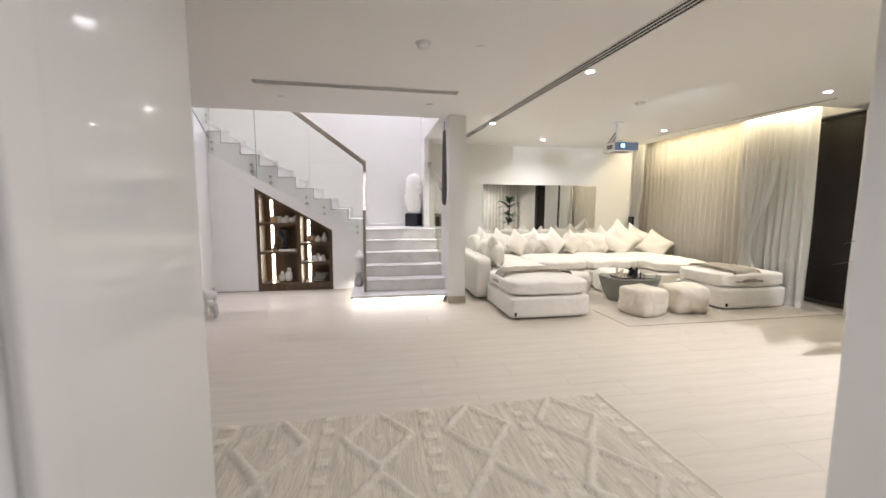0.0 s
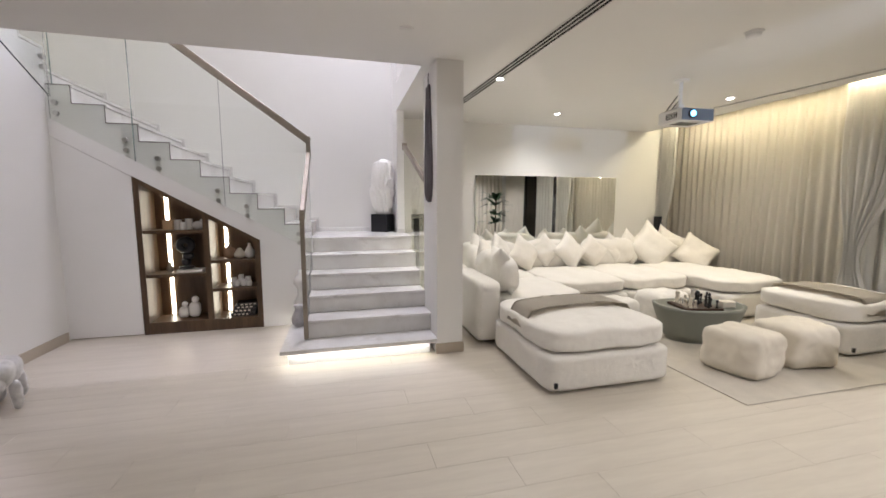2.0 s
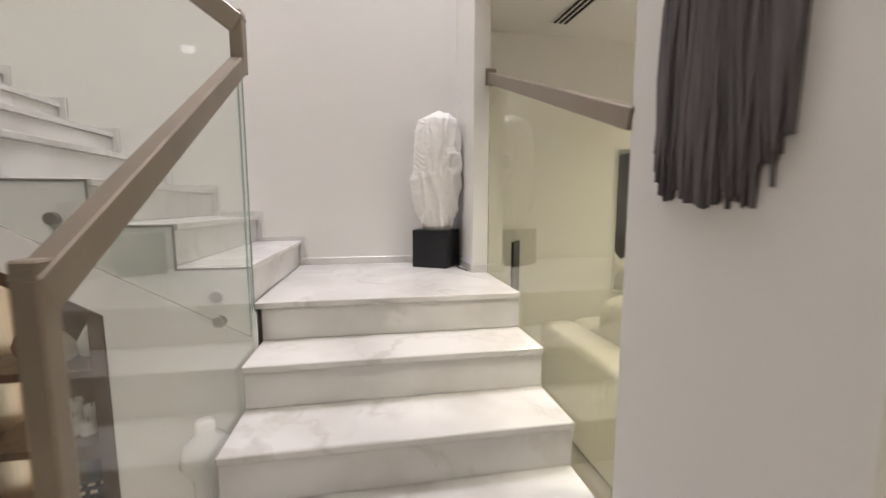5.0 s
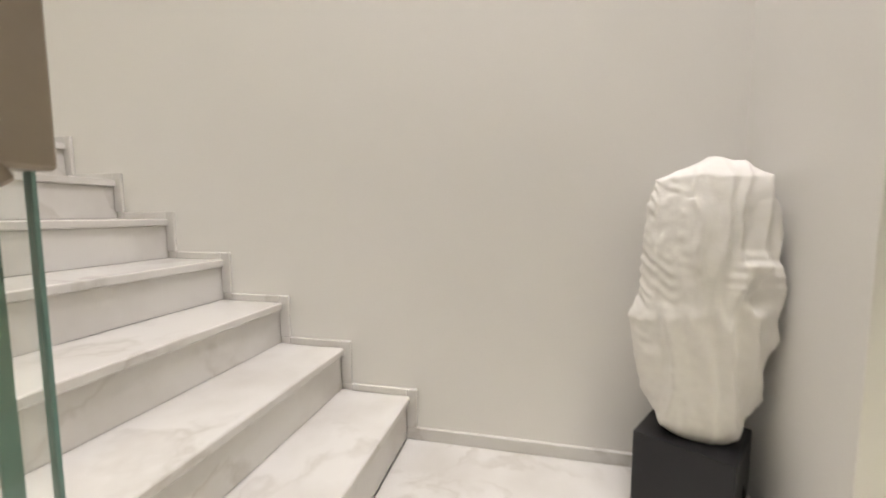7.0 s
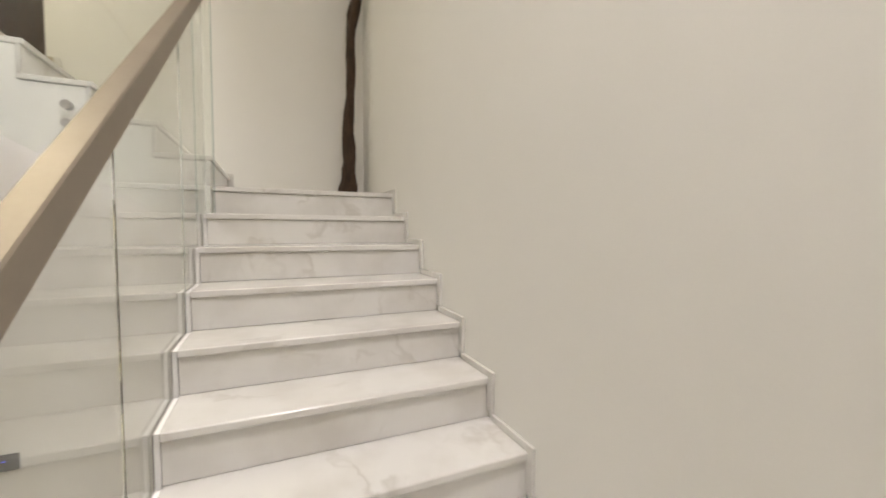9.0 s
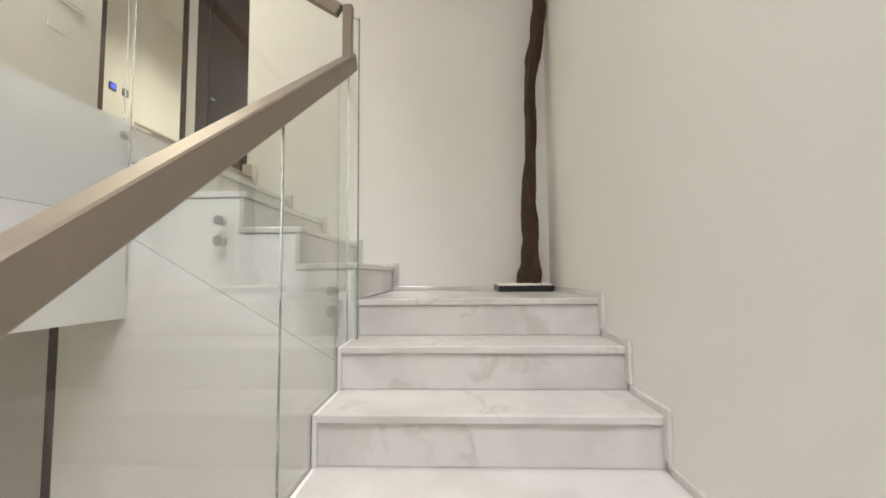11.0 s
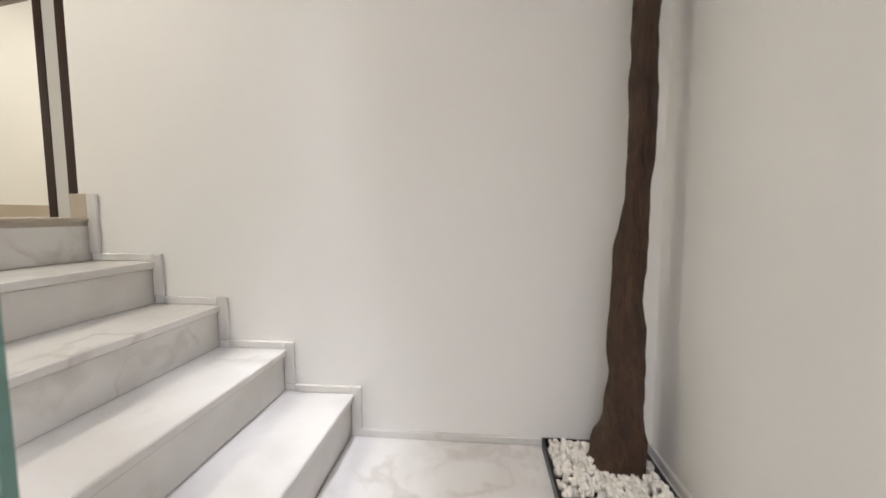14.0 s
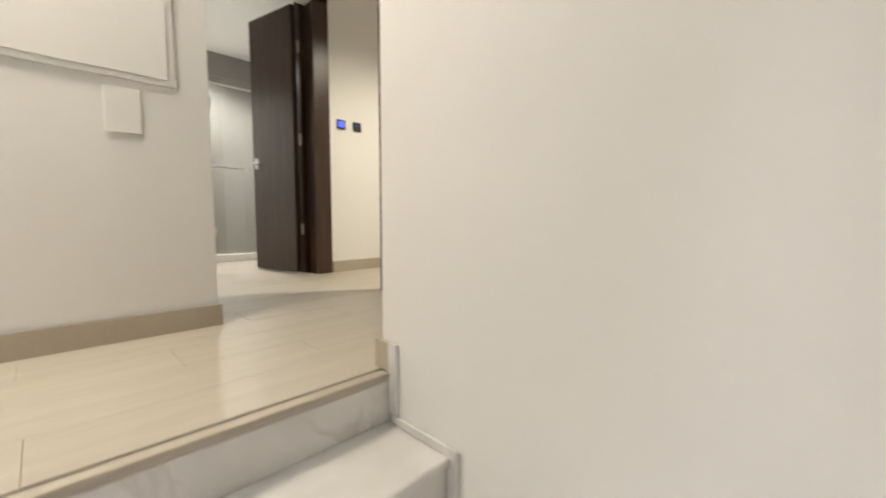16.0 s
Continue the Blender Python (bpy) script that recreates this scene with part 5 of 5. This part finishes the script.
for i in range(28):
    a = 2 * math.pi * i / 28
    b2 = soft_box(0.075, 0.07, 0.075, 2.2, 0, 0, 1, 3)
    bmesh.ops.transform(b2, matrix=Matrix.Translation((0.06 * math.cos(a), 0, 0.235 + 0.06 * math.sin(a))), verts=b2.verts)
    merge(ring, b2)
for s in ((0, 0, 0.0, 0.15, 0.1, 0.04), (0.0, 0, 0.04, 0.09, 0.08, 0.09), (0.02, 0, 0.11, 0.11, 0.07, 0.08)):
    b2 = soft_box(s[3], s[4], s[5], 2.6, 0, 0.004, 4, 6)
    bmesh.ops.transform(b2, matrix=Matrix.Translation((s[0], s[1], s[2])), verts=b2.verts)
    merge(ring, b2)
put("sculpture", ring, BLACK, -1.38, z + 0.03, "dark carved abstract sculpture on a book", "sculpture")
z = 0.13
for dx, h, w in ((-0.06, 0.20, 0.10), (0.05, 0.27, 0.12)):
    fig = soft_box(w, 0.09, h * 0.65, 3.0, 0, 0.006, 3, 8)
    b2 = soft_box(w * 0.62, 0.07, w * 0.62, 2.1, 0, 0, 2, 8)
    bmesh.ops.transform(b2, matrix=Matrix.Translation((0.01, 0, h * 0.62)), verts=b2.verts)
    merge(fig, b2)
    put("figurine", fig, CERAMIC, -1.38 + dx, z, "white rounded ceramic figurine on the shelf", "figurine", group="two figurines")
z = SHELF_R[1]
put("round_vase", lathe([(0.03, 0), (0.06, 0.025), (0.07, 0.065), (0.055, 0.11), (0.02, 0.135), (0.018, 0.16)], 22), TERRA, -0.93, z, "round taupe vase on the shelf", "vase")
put("squat_vase", lathe([(0.03, 0), (0.055, 0.02), (0.06, 0.05), (0.03, 0.1), (0.016, 0.12)], 22), POUF, -0.82, z, "squat beige vase on the shelf", "vase", NY - 0.03)
put("bottle_vase", lathe([(0.03, 0), (0.05, 0.02), (0.055, 0.07), (0.03, 0.12), (0.014, 0.15), (0.02, 0.17)], 22), CERAMIC, -0.72, z, "white ceramic bottle vase on the shelf", "vase")
z = SHELF_R[0]
for dx, dy, h in ((-0.07, 0, 0.09), (-0.03, -0.06, 0.07), (0.0, 0.02, 0.12), (0.04, -0.05, 0.08), (0.08, 0.0, 0.1), (0.1, -0.06, 0.06)):
    candle(-0.83 + dx, z, 0.03, h, NY + dy)
z = 0.13
for i, (w, h) in enumerate(((0.26, 0.04), (0.25, 0.045), (0.24, 0.035), (0.20, 0.03))):
    t = thing("book", (-0.80 + 0.01 * i, NY - 0.01, z), "dark book with pale lettering in a stack", "book", "stack of dark books", rz=-4 + 5 * i)
    part("cover", box(-w / 2, -0.09, 0, w / 2, 0.09, h - 0.001, 0.003), BLACK, t)
    for k in range(4):
        part("lettering", box(-w / 2 + 0.03 + 0.045 * k, -0.0915, h * 0.3, -w / 2 + 0.055 + 0.045 * k, -0.09, h * 0.7), POUF, t, "pale unreadable spine lettering")
    z += h
put("dried_stems", rod((0, 0, 0), (0.01, 0.01, 0.14), 0.004), TERRA, -0.93, SHELF_R[1] + 0.155, "dried stems in the round vase", "dried stems")

# ---- vases on the plinth, animal figure, bottle stand ----
put("grey_jug", lathe([(0.045, 0), (0.07, 0.03), (0.078, 0.08), (0.055, 0.14), (0.035, 0.18), (0.055, 0.225), (0.045, 0.22), (0.02, 0.17)], 26, 0.04), mat("mottled_grey_stone", (0.40, 0.38, 0.38), 0.6, vary=0.2, scale=14), -0.12, P0, "mottled grey stone jug on the marble plinth", "jug", -0.66)
put("white_vase", lathe([(0.06, 0), (0.085, 0.05), (0.08, 0.2), (0.045, 0.27), (0.05, 0.34), (0.085, 0.4), (0.07, 0.47), (0.03, 0.5), (0.03, 0.54)], 26, 0.03), CERAMIC, -0.115, P0, "tall white gourd vase on the marble plinth", "vase", -0.36)
dog = bmesh.new()
for s in ((0, 0, 0.17, 0.36, 0.16, 0.17, 0), (0.17, -0.02, 0.21, 0.19, 0.17, 0.18, 20), (0.25, -0.03, 0.19, 0.11, 0.10, 0.10, 10), (-0.13, 0.05, 0.0, 0.07, 0.07, 0.22, 8), (-0.12, -0.06, 0.0, 0.07, 0.07, 0.22, -8), (0.12, 0.05, 0.0, 0.065, 0.065, 0.22, 6), (0.14, -0.07, 0.0, 0.065, 0.065, 0.22, -4)):
    b2 = soft_box(s[3], s[4], s[5], 2.5, 0, 0.008, 3, 8, 12)
    bmesh.ops.transform(b2, matrix=pose(s[0], s[1], s[2], 0, s[6], 0), verts=b2.verts)
    merge(dog, b2)
put("animal_statue", dog, mat("faceted_silver_white", (0.62, 0.61, 0.60), 0.35, vary=0.25, scale=18, bump=0.6, bscale=30), -1.98, 0.0, "small silvery white animal statue by the wall", "statue", -1.58, -62)
stand = thing("bottle_stand", (-1.84, -3.70, 0), "polished chrome bottle cooler on a tall stand", "bottle stand")
part("foot", lathe([(0.17, 0), (0.17, 0.012), (0.12, 0.03), (0.04, 0.05), (0.03, 0.08)], 32), CHROME, stand, smooth=True)
part("pole", lathe([(0.03, 0.07), (0.024, 0.2), (0.026, 0.4), (0.04, 0.47)], 24), CHROME, stand, smooth=True)
part("bowl", lathe([(0.04, 0.46), (0.10, 0.48), (0.135, 0.56), (0.145, 0.72), (0.15, 0.725), (0.138, 0.72), (0.12, 0.57), (0.03, 0.5)], 32), CHROME, stand, smooth=True)
for dx, dy, col, lab in ((-0.04, 0.0, AMBER, "amber liquor bottle in the cooler"), (0.05, 0.03, BLACK, "dark wine bottle in the cooler"), (-0.01, -0.05, AMBER, "amber liquor bottle in the cooler")):
    t = thing("bottle", (-1.84 + dx, -3.70 + dy, 0.52), lab, "bottle", "bottles in the cooler")
    part("body", lathe([(0.036, 0), (0.038, 0.02), (0.038, 0.22), (0.015, 0.29), (0.014, 0.36)], 20), col, t, smooth=True)
    part("cap", lathe([(0.017, 0.355), (0.017, 0.40)], 16), BLACK, t)
    part("label_band", lathe([(0.0388, 0.07), (0.0388, 0.16)], 20), PLASTER, t, "pale paper label")
cab = thing("dark_cabinet", (-2.42, -3.45, 0), "dark graphite low cabinet beside the bottle stand", "cabinet")
part("body", box(-0.45, -0.2, 0.0, 0.17, 0.2, 0.78, 0.005), SWITCH, cab)
part("top", box(-0.47, -0.21, 0.78, 0.18, 0.21, 0.80, 0.004), BLACK, cab)

# ---- patterned rug ----


def tufted_rug(x0, y0, x1, y1, step=0.0125):
    nx, ny = int((x1 - x0) / step), int((y1 - y0) / step)
    verts, faces = [], []
    for i in range(nx + 1):
        for j in range(ny + 1):
            x, y = x0 + (x1 - x0) * i / nx, y0 + (y1 - y0) * j / ny
            jx, jy = x + 0.012 * noise.noise(Vector((x * 14, y * 14, 0))), y + 0.012 * noise.noise(Vector((x * 14, y * 14, 7)))
            u = ((jx - x0) / 0.62) % 1.0
            v = ((jy - y1) / 0.62) % 1.0
            h = 0.010 + 0.0022 * math.sin(jx * 2 * math.pi / 0.034) + 0.003 * noise.noise(Vector((x * 60, y * 9, 2)))
            if u < 0.72:
                a, c = u / 0.72 * 2 - 1, v * 2 - 1
                dia = abs(abs(a) + abs(c) - 0.92)
                if dia < 0.17:
                    h += 0.020 * (1 - (dia / 0.17) ** 2)
                small = abs(a) + abs(c)
                if small < 0.22:
                    h += 0.013 * (1 - small / 0.22)
            elif (jy * 6.5) % 1.0 < 0.45 and 0.80 < u < 0.93:
                h += 0.010
            if min(x - x0, x1 - x) < 0.05:
                h = 0.020 + 0.004 * noise.noise(Vector((x * 50, y * 30, 3)))
            edge = min(x - x0, x1 - x, y - y0, y1 - y)
            if edge < 0.02:
                h *= edge / 0.02
            verts.append((x, y, h + 0.003 * noise.noise(Vector((x * 90, y * 90, 1)))))
    for i in range(nx):
        for j in range(ny):
            a = i * (ny + 1) + j
            faces.append((a, a + ny + 1, a + ny + 2, a + 1))
    me = bpy.data.meshes.new("tufted_rug")
    me.from_pydata(verts, [], faces)
    me.materials.append(RUG_C)
    me.materials.append(RUG_A)
    for p in me.polygons:
        p.use_smooth = True
        p.material_index = 1 if p.center.z > 0.0165 else 0
    return new("tufted_rug", me)


tagged(tufted_rug(-1.35, -5.62, 1.78, -4.38), "ivory wool rug with raised diamond pattern", "rug")

# ---- floor planks ----


def planks(parent, x0, y0, x1, y1, z, near, keep_out=()):
    """Porcelain planks along x. Those inside the near stretch are parts of their own, the rest one joined part."""
    L, Wd, gap, th = 1.2, 0.24, 0.001, 0.008
    bm = box(-L / 2 + gap / 2, -Wd / 2 + gap / 2, -th, L / 2 - gap / 2, Wd / 2 - gap / 2, 0, 0.0006, 1)
    me = bpy.data.meshes.new("floor_plank")
    bm.to_mesh(me)
    bm.free()
    me.materials.append(TILE)
    rest, count, row = bmesh.new(), 0, 0
    y = y0 + Wd / 2
    while y < y1 - 0.01:
        x = x0 + L / 2 - (row * 0.41) % L
        while x - L / 2 < x1:
            a, c = max(x - L / 2, x0), min(x + L / 2, x1)
            if c - a > 0.02 and not any(k[0] < c and a < k[2] and k[1] < y + Wd / 2 - 0.02 and y - Wd / 2 + 0.02 < k[3] for k in keep_out):
                full = c - a > L - 0.001
                if full and near[0] < x < near[2] and near[1] < y < near[3] and count < 290:
                    ob = new("floor_plank", me)
                    ob.parent = parent
                    ob.location = (x, y, z)
                    count += 1
                else:
                    b0, b1 = y - Wd / 2 + gap / 2, min(y + Wd / 2, y1) - gap / 2
                    vs = [rest.verts.new(p) for p in ((a + gap / 2, b0, z), (c - gap / 2, b0, z), (c - gap / 2, b1, z), (a + gap / 2, b1, z))]
                    lo = [rest.verts.new((v.co.x, v.co.y, z - th)) for v in vs]
                    rest.faces.new(vs)
                    for k in range(4):
                        rest.faces.new((vs[k], lo[k], lo[(k + 1) % 4], vs[(k + 1) % 4]))
            x += L
        y += Wd
        row += 1
    tagged(part("floor_planks", rest, TILE, parent, "beige wood-look porcelain planks"), kind="stuff")


planks(bpy.data.objects["floor"], -4.55, -9.0, 6.7, 1.28, 0.0, (-3.2, -6.2, 3.6, -1.2))
planks(bpy.data.objects["upper_floor"], -8.1, -6.0, 1.2, VOID - 0.0, Z3, (-5.2, -3.4, -1.0, -1.2))
